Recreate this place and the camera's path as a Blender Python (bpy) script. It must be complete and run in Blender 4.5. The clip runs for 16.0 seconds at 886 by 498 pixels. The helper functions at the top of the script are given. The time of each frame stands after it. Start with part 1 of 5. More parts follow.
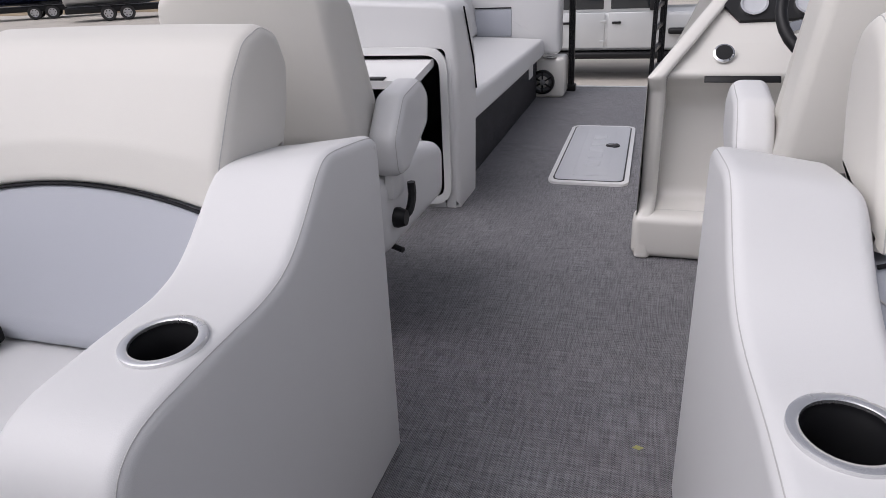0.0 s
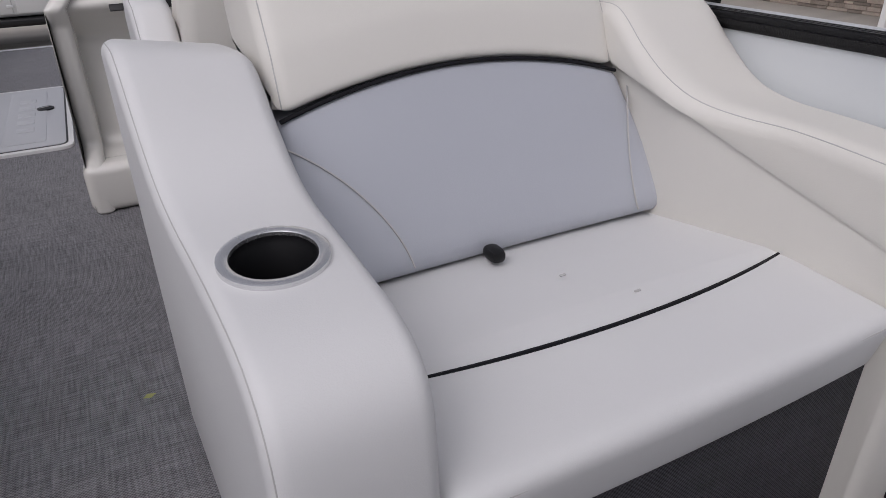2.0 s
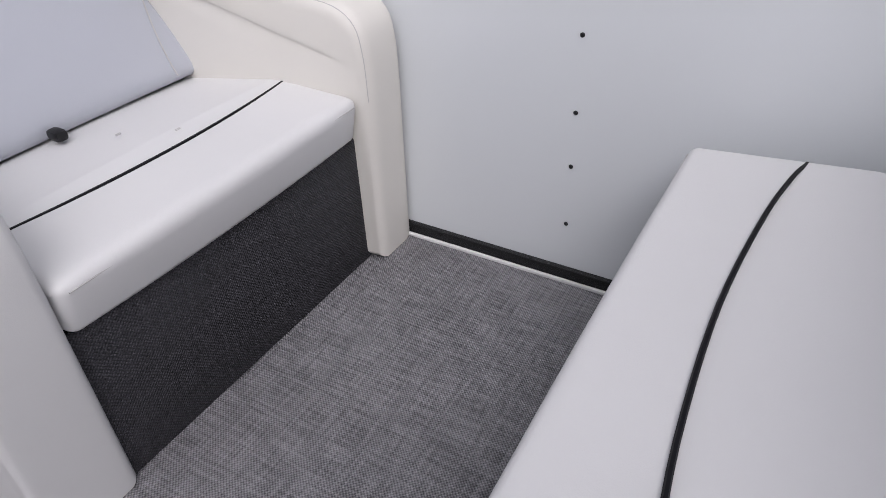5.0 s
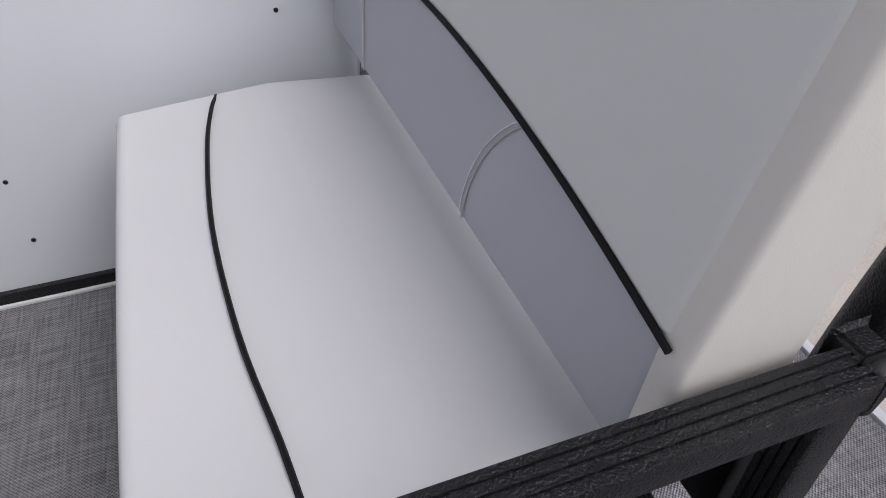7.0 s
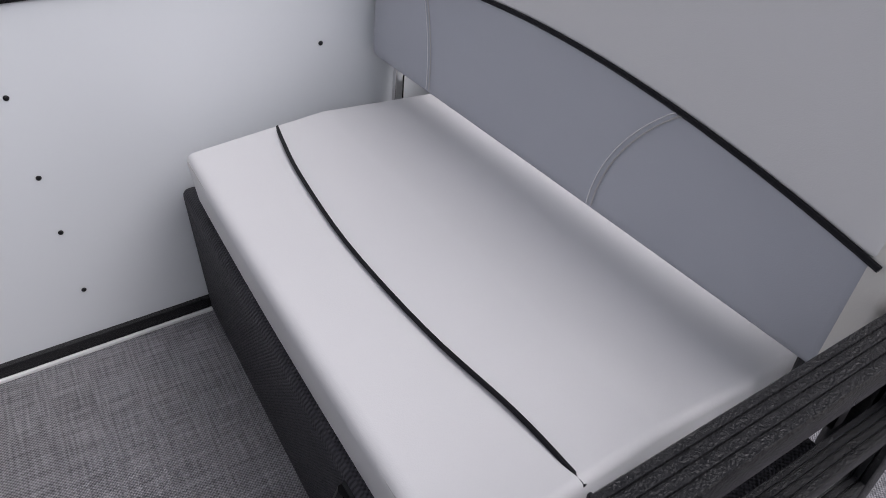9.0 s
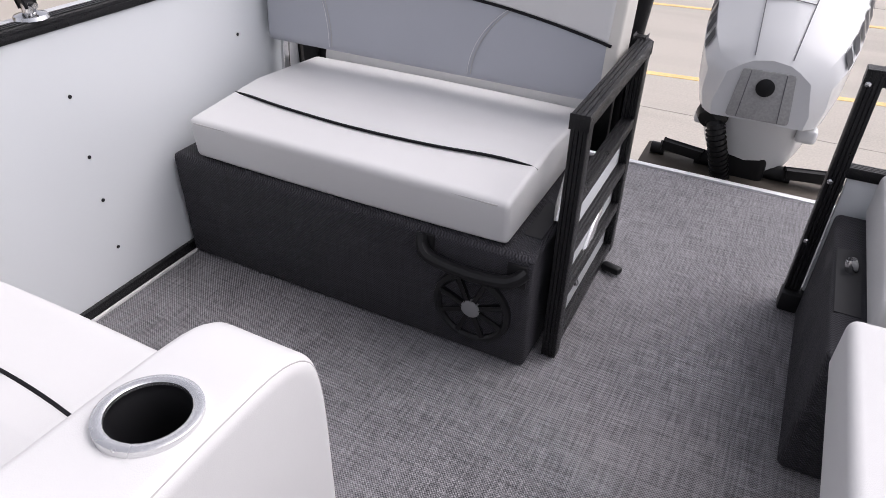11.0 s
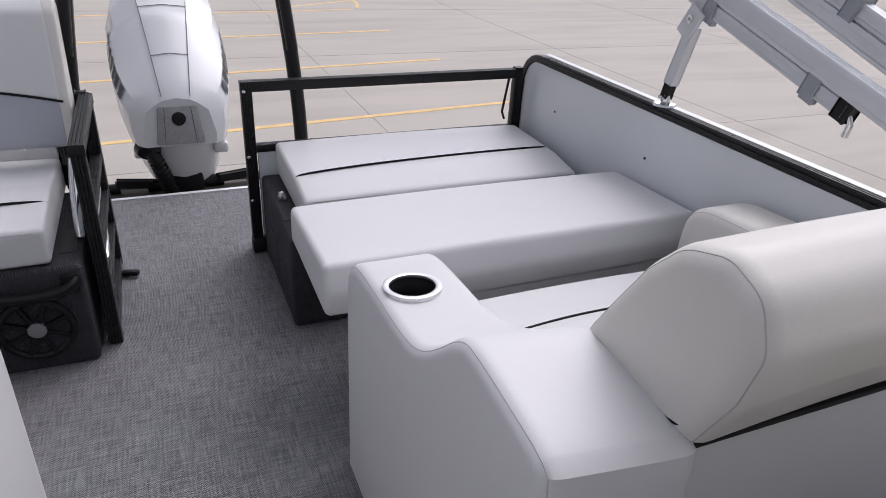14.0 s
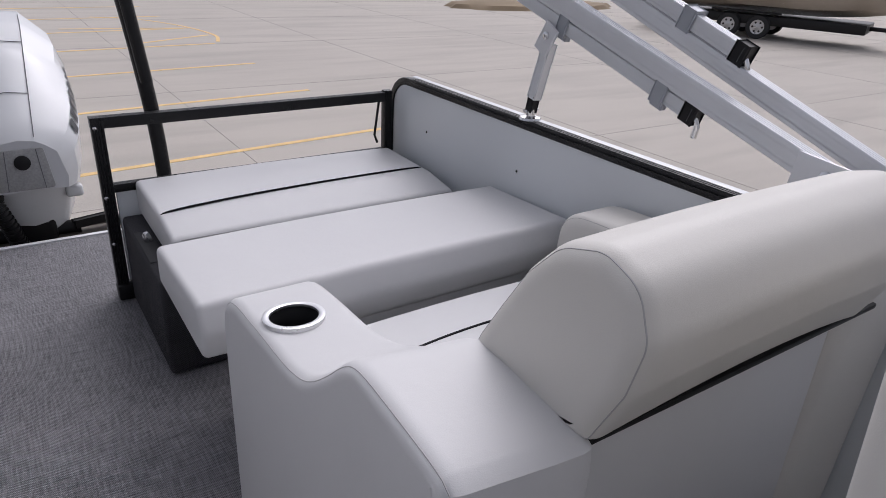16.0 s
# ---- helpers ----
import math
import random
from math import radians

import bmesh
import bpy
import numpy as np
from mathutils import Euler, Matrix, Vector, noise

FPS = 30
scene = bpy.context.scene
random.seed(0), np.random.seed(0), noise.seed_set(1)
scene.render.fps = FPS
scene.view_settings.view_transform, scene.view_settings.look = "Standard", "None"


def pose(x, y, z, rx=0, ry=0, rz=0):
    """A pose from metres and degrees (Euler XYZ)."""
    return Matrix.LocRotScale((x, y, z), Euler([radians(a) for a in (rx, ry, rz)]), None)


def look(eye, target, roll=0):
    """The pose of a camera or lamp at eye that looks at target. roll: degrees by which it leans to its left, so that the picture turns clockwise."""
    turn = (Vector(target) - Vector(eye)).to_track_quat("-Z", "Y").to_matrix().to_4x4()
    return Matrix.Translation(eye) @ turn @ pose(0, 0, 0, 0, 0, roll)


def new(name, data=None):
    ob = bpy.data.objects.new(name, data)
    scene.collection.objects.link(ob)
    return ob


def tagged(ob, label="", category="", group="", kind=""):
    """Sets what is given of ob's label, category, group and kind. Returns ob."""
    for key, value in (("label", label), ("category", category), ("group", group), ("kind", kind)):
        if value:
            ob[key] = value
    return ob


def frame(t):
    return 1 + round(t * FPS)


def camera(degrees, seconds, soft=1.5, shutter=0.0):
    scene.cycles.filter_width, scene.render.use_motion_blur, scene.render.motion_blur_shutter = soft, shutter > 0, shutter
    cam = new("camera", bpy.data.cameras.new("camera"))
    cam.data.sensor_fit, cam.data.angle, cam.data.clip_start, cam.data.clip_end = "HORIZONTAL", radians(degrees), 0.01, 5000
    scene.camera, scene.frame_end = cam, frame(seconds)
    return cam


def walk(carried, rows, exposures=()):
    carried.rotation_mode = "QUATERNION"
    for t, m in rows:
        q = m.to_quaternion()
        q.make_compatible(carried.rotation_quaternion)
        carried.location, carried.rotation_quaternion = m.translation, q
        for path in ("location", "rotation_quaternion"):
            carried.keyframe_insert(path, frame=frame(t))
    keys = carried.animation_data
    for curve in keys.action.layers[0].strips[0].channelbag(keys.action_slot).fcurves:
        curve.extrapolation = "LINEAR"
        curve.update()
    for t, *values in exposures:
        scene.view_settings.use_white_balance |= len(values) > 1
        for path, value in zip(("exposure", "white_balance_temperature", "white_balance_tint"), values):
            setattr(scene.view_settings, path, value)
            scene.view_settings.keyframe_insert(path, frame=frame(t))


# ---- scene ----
cam = camera(67.1, 16.0, soft=0.8)

PATH = [
    (0, (0.213, -0.563, 0.981), (-0.34, 1.186, 0.182), -2.8),
    (0.5, (0.281, -0.573, 0.972), (0.084, 1.235, 0.14), -2.6),
    (1, (0.29, -0.596, 0.899), (0.521, 1.191, 0.031), -2.2),
    (1.5, (0.297, -0.574, 0.85), (0.861, 1.115, -0.06), -1.6),
    (2, (0.301, -0.555, 0.866), (1.102, 1.021, -0.069), -1.2),
    (2.5, (0.24, -0.599, 0.963), (1.207, 0.87, 0.01), -0.6),
    (3, (0.213, -0.673, 0.949), (1.238, 0.732, -0.039), -0.5),
    (3.2, (0.212, -0.705, 0.941), (1.248, 0.674, -0.072), -0.5),
    (5.3, (0.176, -0.954, 0.908), (1.642, -0.412, -0.339), -1.9),
    (5.5, (0.14, -0.918, 0.925), (1.664, -0.64, -0.34), -1.0),
    (6, (0.085, -0.933, 0.922), (1.631, -1.086, -0.337), -0.0),
    (6.5, (0.059, -0.962, 0.932), (1.549, -1.374, -0.337), 0.3),
    (7, (0.069, -0.948, 0.947), (1.502, -1.507, -0.332), 0.8),
    (7.5, (0.095, -0.947, 0.976), (1.503, -1.572, -0.299), 0.8),
    (8, (0.117, -0.931, 0.986), (1.529, -1.613, -0.255), 1.4),
    (8.5, (0.15, -0.903, 0.964), (1.573, -1.581, -0.268), 0.4),
    (9, (0.115, -0.638, 0.967), (1.457, -1.493, -0.244), 1.2),
    (9.5, (0.008, -0.384, 1.013), (1.1, -1.575, -0.166), 2.1),
    (10, (-0.066, -0.161, 1.037), (0.833, -1.505, -0.139), 1.8),
    (10.2, (-0.077, -0.076, 1.042), (0.767, -1.459, -0.131), 1.4),
    (12.3, (0.047, 0.723, 1.16), (0.457, -0.918, 0.091), 2.8),
    (12.5, (0.023, 0.781, 1.172), (0.3, -0.899, 0.125), 3.0),
    (13, (-0.008, 0.871, 1.194), (-0.059, -0.857, 0.189), 3.2),
    (13.5, (0.017, 0.909, 1.197), (-0.401, -0.791, 0.23), 3.5),
    (14, (0.045, 0.924, 1.178), (-0.68, -0.691, 0.248), 3.5),
    (14.5, (0.062, 0.911, 1.172), (-0.826, -0.637, 0.269), 3.5),
    (15, (0.06, 0.904, 1.173), (-0.889, -0.618, 0.29), 3.4),
    (15.5, (0.062, 0.912, 1.174), (-0.924, -0.599, 0.311), 3.3),
    (16, (0.03, 0.913, 1.156), (-1.009, -0.575, 0.316), 3.2),
]
walk(cam, [(t, look(eye, target, roll)) for t, eye, target, roll in PATH],
     [(0, -0.17, 6250, 17), (1, -0.3, 6250, 17), (2, -0.58, 6250, 17), (3.2, -0.6, 6250, 17), (5.5, -0.02, 6250, 17), (9, -0.02, 6250, 17), (9.5, 0.26, 6330, 17), (10.2, 0.44, 6380, 18), (12.5, 0.12, 6250, 18), (13.2, 0.06, 6200, 18), (14.5, -0.12, 6150, 18), (16, -0.27, 6150, 18)])

# ---- world and light ----
world = bpy.data.worlds.new("overcast_sky")
scene.world = world
world.use_nodes = True
wn, wl = world.node_tree.nodes, world.node_tree.links
sky = wn.new("ShaderNodeTexSky")
sky.sky_type, sky.sun_disc = "NISHITA", False
sky.sun_elevation, sky.sun_rotation = radians(52), radians(231)
sky.air_density, sky.dust_density = 1.0, 4.0
haze = wn.new("ShaderNodeHueSaturation")
haze.inputs["Saturation"].default_value = 0.22
wl.new(sky.outputs[0], haze.inputs["Color"])
wl.new(haze.outputs[0], wn["Background"].inputs["Color"])
wn["Background"].inputs["Strength"].default_value = 0.15
sun = new("sun", bpy.data.lights.new("sun", "SUN"))
sun.data.energy, sun.data.angle, sun.data.color = 1.05, radians(60), (1.0, 0.97, 0.93)
sun.matrix_world = look((0, 0, 8), (2.40, 1.93, 4.06))


# ---- materials ----
def mat(name, color, rough=0.6, metal=0.0, vary=0.06, scale=8.0, grain=0.0, grain_scale=400.0, spec=0.5, coat=0.0, speckle=0.0, wave=0.0):
    """A surface with slow colour drift, fine speckle and fine relief."""
    m = bpy.data.materials.new(name)
    m.use_nodes = True
    n, l = m.node_tree.nodes, m.node_tree.links
    b = n["Principled BSDF"]
    b.inputs["Roughness"].default_value, b.inputs["Metallic"].default_value = rough, metal
    b.inputs["Specular IOR Level"].default_value, b.inputs["Coat Weight"].default_value = spec, coat
    tc = n.new("ShaderNodeTexCoord")
    slow = n.new("ShaderNodeTexNoise")
    slow.inputs["Scale"].default_value, slow.inputs["Detail"].default_value = scale, 6
    l.new(tc.outputs["Object"], slow.inputs["Vector"])
    mix = n.new("ShaderNodeMix")
    mix.data_type = "RGBA"
    mix.inputs["A"].default_value = (*[c * (1 - vary) for c in color], 1)
    mix.inputs["B"].default_value = (*[min(1, c * (1 + vary)) for c in color], 1)
    l.new(slow.outputs["Fac"], mix.inputs["Factor"])
    out = mix.outputs["Result"]
    fine = n.new("ShaderNodeTexNoise")
    fine.inputs["Scale"].default_value, fine.inputs["Detail"].default_value = grain_scale, 3
    l.new(tc.outputs["Object"], fine.inputs["Vector"])
    if speckle:
        mx = n.new("ShaderNodeMix")
        mx.data_type, mx.blend_type = "RGBA", "OVERLAY"
        mx.inputs["Factor"].default_value = speckle
        l.new(out, mx.inputs["A"])
        l.new(fine.outputs["Fac"], mx.inputs["B"])
        out = mx.outputs["Result"]
    l.new(out, b.inputs["Base Color"])
    rr = n.new("ShaderNodeMapRange")
    rr.inputs["To Min"].default_value, rr.inputs["To Max"].default_value = max(0.02, rough - 0.07), min(1, rough + 0.07)
    l.new(slow.outputs["Fac"], rr.inputs["Value"])
    l.new(rr.outputs["Result"], b.inputs["Roughness"])
    if grain:
        bp = n.new("ShaderNodeBump")
        bp.inputs["Strength"].default_value, bp.inputs["Distance"].default_value = grain, 0.002
        l.new(fine.outputs["Fac"], bp.inputs["Height"])
        l.new(bp.outputs["Normal"], b.inputs["Normal"])
        if wave:
            w2 = n.new("ShaderNodeBump")
            w2.inputs["Strength"].default_value, w2.inputs["Distance"].default_value = wave, 0.012
            l.new(slow.outputs["Fac"], w2.inputs["Height"])
            l.new(w2.outputs["Normal"], bp.inputs["Normal"])
    return m


def weave(name, dark, light, pitch, rough, bump=0.6, streak=0.5):
    """Cloth of crossed threads: two thread waves and long streaks of uneven yarn."""
    m = bpy.data.materials.new(name)
    m.use_nodes = True
    n, l = m.node_tree.nodes, m.node_tree.links
    b = n["Principled BSDF"]
    b.inputs["Roughness"].default_value, b.inputs["Specular IOR Level"].default_value = rough, 0.4
    tc = n.new("ShaderNodeTexCoord")

    def math(op, a, c=None, clamp=False):
        k = n.new("ShaderNodeMath")
        k.operation, k.use_clamp = op, clamp
        for s, v in zip(k.inputs, (a, c)):
            if v is None:
                continue
            if isinstance(v, (int, float)):
                s.default_value = v
            else:
                l.new(v, s)
        return k.outputs[0]

    sep = n.new("ShaderNodeSeparateXYZ")
    l.new(tc.outputs["Object"], sep.inputs[0])
    drift = n.new("ShaderNodeTexNoise")
    drift.inputs["Scale"].default_value, drift.inputs["Detail"].default_value = 9, 2
    l.new(tc.outputs["Object"], drift.inputs["Vector"])
    wob = math("MULTIPLY", drift.outputs["Fac"], pitch * 0.7)
    u = math("ADD", sep.outputs["X"], wob)
    v = math("SUBTRACT", math("ADD", sep.outputs["Y"], sep.outputs["Z"]), wob)
    w = 2 * 3.14159 / pitch
    su = math("SINE", math("MULTIPLY", u, w))
    sv = math("SINE", math("MULTIPLY", v, w))
    over = math("MULTIPLY", su, sv)

    def streaks(sx, sy, sz):
        mp = n.new("ShaderNodeMapping")
        mp.inputs["Scale"].default_value = (sx, sy, sz)
        l.new(tc.outputs["Object"], mp.inputs["Vector"])
        t = n.new("ShaderNodeTexNoise")
        t.inputs["Scale"].default_value, t.inputs["Detail"].default_value = 1.0, 2
        l.new(mp.outputs[0], t.inputs["Vector"])
        return t.outputs["Fac"]

    a = streaks(1.3 / pitch, 13, 13)
    c = streaks(13, 1.3 / pitch, 1.3 / pitch)
    yarn = math("MULTIPLY", math("ADD", a, c), 0.5)
    slow = streaks(3, 3, 3)
    val = math("ADD", math("MULTIPLY", over, 0.42), math("MULTIPLY", math("SUBTRACT", yarn, 0.5), 4.0 * streak))
    val = math("ADD", val, math("MULTIPLY", math("SUBTRACT", slow, 0.5), 0.35))
    val = math("ADD", val, 0.5, True)
    mix = n.new("ShaderNodeMix")
    mix.data_type = "RGBA"
    mix.inputs["A"].default_value, mix.inputs["B"].default_value = (*dark, 1), (*light, 1)
    l.new(val, mix.inputs["Factor"])
    l.new(mix.outputs["Result"], b.inputs["Base Color"])
    bp = n.new("ShaderNodeBump")
    bp.inputs["Strength"].default_value, bp.inputs["Distance"].default_value = bump, 0.0015
    l.new(math("ADD", over, math("MULTIPLY", yarn, 2.0)), bp.inputs["Height"])
    l.new(bp.outputs["Normal"], b.inputs["Normal"])
    return m


def concrete(name, color):
    """Old trowelled concrete: broad stains, tyre-grey smears, fine grit."""
    m = mat(name, color, 0.85, vary=0.10, scale=0.35, grain=0.3, grain_scale=60, speckle=0.25)
    n, l = m.node_tree.nodes, m.node_tree.links
    b = n["Principled BSDF"]
    old = b.inputs["Base Color"].links[0].from_socket
    tc = n.new("ShaderNodeTexCoord")
    mp = n.new("ShaderNodeMapping")
    mp.inputs["Scale"].default_value, mp.inputs["Rotation"].default_value = (0.25, 1.6, 1), (0, 0, 0.2)
    l.new(tc.outputs["Object"], mp.inputs["Vector"])
    t = n.new("ShaderNodeTexNoise")
    t.inputs["Scale"].default_value, t.inputs["Detail"].default_value = 1.3, 8
    l.new(mp.outputs[0], t.inputs["Vector"])
    ramp = n.new("ShaderNodeMapRange")
    ramp.inputs["From Min"].default_value, ramp.inputs["From Max"].default_value = 0.42, 0.75
    ramp.inputs["To Min"].default_value, ramp.inputs["To Max"].default_value = 1.04, 0.88
    l.new(t.outputs["Fac"], ramp.inputs["Value"])
    mx = n.new("ShaderNodeMix")
    mx.data_type, mx.blend_type = "RGBA", "MULTIPLY"
    mx.inputs["Factor"].default_value = 1
    l.new(old, mx.inputs["A"])
    l.new(ramp.outputs[0], mx.inputs["B"])
    l.new(mx.outputs["Result"], b.inputs["Base Color"])
    return m


def per_piece(m, amount):
    """Lets each piece differ in tone."""
    n, l = m.node_tree.nodes, m.node_tree.links
    b = n["Principled BSDF"]
    old = b.inputs["Base Color"].links[0].from_socket
    info = n.new("ShaderNodeObjectInfo")
    r = n.new("ShaderNodeMapRange")
    r.inputs["To Min"].default_value, r.inputs["To Max"].default_value = 1 - amount, 1 + amount
    l.new(info.outputs["Random"], r.inputs["Value"])
    mx = n.new("ShaderNodeMix")
    mx.data_type, mx.blend_type = "RGBA", "MULTIPLY"
    mx.inputs["Factor"].default_value = 1
    l.new(old, mx.inputs["A"])
    l.new(r.outputs[0], mx.inputs["B"])
    l.new(mx.outputs["Result"], b.inputs["Base Color"])
    return m


VINYL = mat("vinyl_white", (0.65, 0.648, 0.645), 0.46, vary=0.025, scale=6, grain=0.12, grain_scale=700, spec=0.38, wave=0.22)
CREAMV = mat("vinyl_cream", (0.665, 0.645, 0.60), 0.46, vary=0.025, scale=6, grain=0.12, grain_scale=700, spec=0.38, wave=0.22)
GREYV = mat("vinyl_grey", (0.42, 0.435, 0.475), 0.46, vary=0.03, scale=6, grain=0.12, grain_scale=700, spec=0.38, wave=0.22)
SEAM = mat("seam_thread", (0.46, 0.45, 0.44), 0.8)
PALE = mat("pale_thread", (0.72, 0.72, 0.72), 0.8)
PIPING = mat("piping_black", (0.006, 0.006, 0.008), 0.55, spec=0.18)
CARPET = weave("deck_weave", (0.050, 0.049, 0.054), (0.345, 0.336, 0.353), 0.0062, 0.5, 0.7, 0.5)
BASE = weave("base_cloth", (0.008, 0.008, 0.010), (0.064, 0.062, 0.072), 0.007, 0.7, 0.9, 0.25)
PANEL = mat("panel_white", (0.665, 0.69, 0.705), 0.32, vary=0.02, scale=3, grain=0.02, grain_scale=30, coat=0.15)
RAIL = mat("black_rail", (0.006, 0.006, 0.007), 0.30, vary=0.3, scale=40, grain=0.9, grain_scale=420, spec=0.34)
PLASTIC = mat("black_plastic", (0.009, 0.009, 0.010), 0.42, vary=0.2, scale=30, grain=0.1, spec=0.3)
CUP = mat("cup_well_black", (0.006, 0.006, 0.007), 0.5, spec=0.3)
RUBBER = mat("rubber", (0.02, 0.02, 0.02), 0.8, vary=0.2, scale=30, grain=0.3)
CHROME = mat("stainless", (0.72, 0.72, 0.72), 0.16, 1.0, vary=0.03)
ALU = mat("brushed_aluminium", (0.62, 0.63, 0.64), 0.42, 0.85, vary=0.06, scale=30, grain=0.08, grain_scale=200)
STEEL = mat("ring_steel", (0.74, 0.74, 0.745), 0.28, 0.9, vary=0.03)
POLISH = mat("anodised_aluminium", (0.70, 0.71, 0.73), 0.38, 0.35, vary=0.05, scale=20, grain=0.05, grain_scale=300)
CLIP = mat("clip_grey", (0.36, 0.38, 0.41), 0.4, 0.4, vary=0.05, scale=30)
ALUSIDE = mat("deck_edge_aluminium", (0.72, 0.73, 0.74), 0.4, 0.4, vary=0.08, scale=20)
GEL = mat("gelcoat_white", (0.68, 0.66, 0.615), 0.22, vary=0.015, scale=4, coat=0.3)
LID = mat("hatch_lid_plastic", (0.50, 0.51, 0.53), 0.45, vary=0.03, scale=10, grain=0.15, grain_scale=500)
TRIM = mat("white_plastic", (0.72, 0.72, 0.71), 0.4, vary=0.02)
COWL = mat("engine_white", (0.70, 0.71, 0.715), 0.18, vary=0.03, scale=6, coat=0.4)
COWLGREY = mat("engine_grey", (0.37, 0.37, 0.365), 0.4, vary=0.2, scale=25, speckle=0.3, grain_scale=120)
DECAL = mat("decal_grey", (0.15, 0.15, 0.16), 0.4)
CONC = concrete("lot_concrete", (0.465, 0.43, 0.38))
WALKC = concrete("walk_concrete", (0.47, 0.44, 0.40))
JOINT = mat("joint_tar", (0.29, 0.27, 0.24), 0.9, vary=0.2, scale=3)
YELLOW = mat("yellow_paint", (0.80, 0.57, 0.25), 0.85, vary=0.25, scale=6, grain=0.2, grain_scale=80, speckle=0.4)
# near-black that puts the shade of recesses into the colour
HOLESHADE = mat("recess_shade", (0.02, 0.02, 0.022), 0.7)
STONE = per_piece(mat("stone_veneer", (0.34, 0.285, 0.24), 0.9, vary=0.35, scale=5, grain=0.8, grain_scale=40, speckle=0.3), 0.45)
MORTAR = mat("mortar", (0.12, 0.11, 0.10), 0.95)
RED = mat("red_mat", (0.22, 0.012, 0.02), 0.95, vary=0.2, scale=60, grain=0.6)
SILVER = mat("silver_paint", (0.55, 0.56, 0.56), 0.35, 0.2, vary=0.03, coat=0.5)
GLASSD = mat("dark_glass", (0.02, 0.024, 0.028), 0.06, vary=0.05, spec=0.8)
TYRE = mat("tyre", (0.025, 0.025, 0.026), 0.8, vary=0.2, scale=20, grain=0.4)
RIM = mat("rim_alloy", (0.55, 0.55, 0.56), 0.3, 0.8)
DIRT = mat("bare_soil", (0.30, 0.23, 0.15), 0.95, vary=0.3, scale=0.5, grain=0.7, grain_scale=20)
NAVY = mat("navy_hull", (0.015, 0.02, 0.05), 0.2, coat=0.4)
TAN = mat("tan_hull", (0.42, 0.36, 0.29), 0.25, vary=0.05, coat=0.3)
LEAF = mat("dry_leaf", (0.42, 0.42, 0.16), 0.7, vary=0.3, scale=60)


# ---- builders ----
def part(name, bm, material, parent=None, label="", smooth=True, sharp=38):
    """Links a bmesh as one mesh object under a thing or part."""
    bmesh.ops.recalc_face_normals(bm, faces=bm.faces)
    me = bpy.data.meshes.new(name)
    bm.to_mesh(me)
    bm.free()
    me.materials.append(material)
    if smooth:
        me.polygons.foreach_set("use_smooth", [True] * len(me.polygons))
        for p in me.polygons:
            if len(p.vertices) > 12:
                p.use_smooth = False
        me.set_sharp_from_angle(angle=radians(sharp))
    ob = new(name, me)
    if parent:
        ob.parent = parent
        ob.matrix_parent_inverse = parent.matrix_world.inverted()
    return tagged(ob, label)


def thing(name, at, label, category, group="", kind=""):
    ob = new(name)
    ob.empty_display_size = 0.1
    ob.matrix_world = Matrix.Translation(at)
    return tagged(ob, label, category, group, kind)


def structure(name, bm, material, label, category, sharp=38):
    return tagged(part(name, bm, material, None, "", True, sharp), label, category, "", "structure")


def box(x0, x1, y0, y1, z0, z1, r=0.0, seg=2, bm=None):
    bm = bm or bmesh.new()
    v = bmesh.ops.create_cube(bm, size=1)["verts"]
    for p in v:
        p.co = Vector(((x0 + x1) / 2 + p.co.x * abs(x1 - x0), (y0 + y1) / 2 + p.co.y * abs(y1 - y0), (z0 + z1) / 2 + p.co.z * abs(z1 - z0)))
    if r:
        e = list({e for p in v for e in p.link_edges})
        bmesh.ops.bevel(bm, geom=e, offset=r, segments=seg, profile=0.5, affect="EDGES", clamp_overlap=True)
    return bm


def rounded(poly, r, n=5):
    """A closed polygon with its corners rounded; r is one radius or one for each corner."""
    out, k = [], len(poly)
    for i in range(k):
        p, a, b = Vector(poly[i]), Vector(poly[i - 1]), Vector(poly[(i + 1) % k])
        rad = r[i] if isinstance(r, (list, tuple)) else r
        ta, tb = (a - p), (b - p)
        la, lb = ta.length, tb.length
        ta.normalize(), tb.normalize()
        half = math.acos(max(-1, min(1, ta.dot(tb)))) / 2
        d = min(rad / max(math.tan(half), 1e-3), la * 0.49, lb * 0.49)
        if d < 1e-4:
            out.append(tuple(p))
            continue
        s, e = p + ta * d, p + tb * d
        for j in range(n + 1):
            t = j / n
            out.append(tuple(s * (1 - t) ** 2 + p * 2 * t * (1 - t) + e * t * t))
    return out


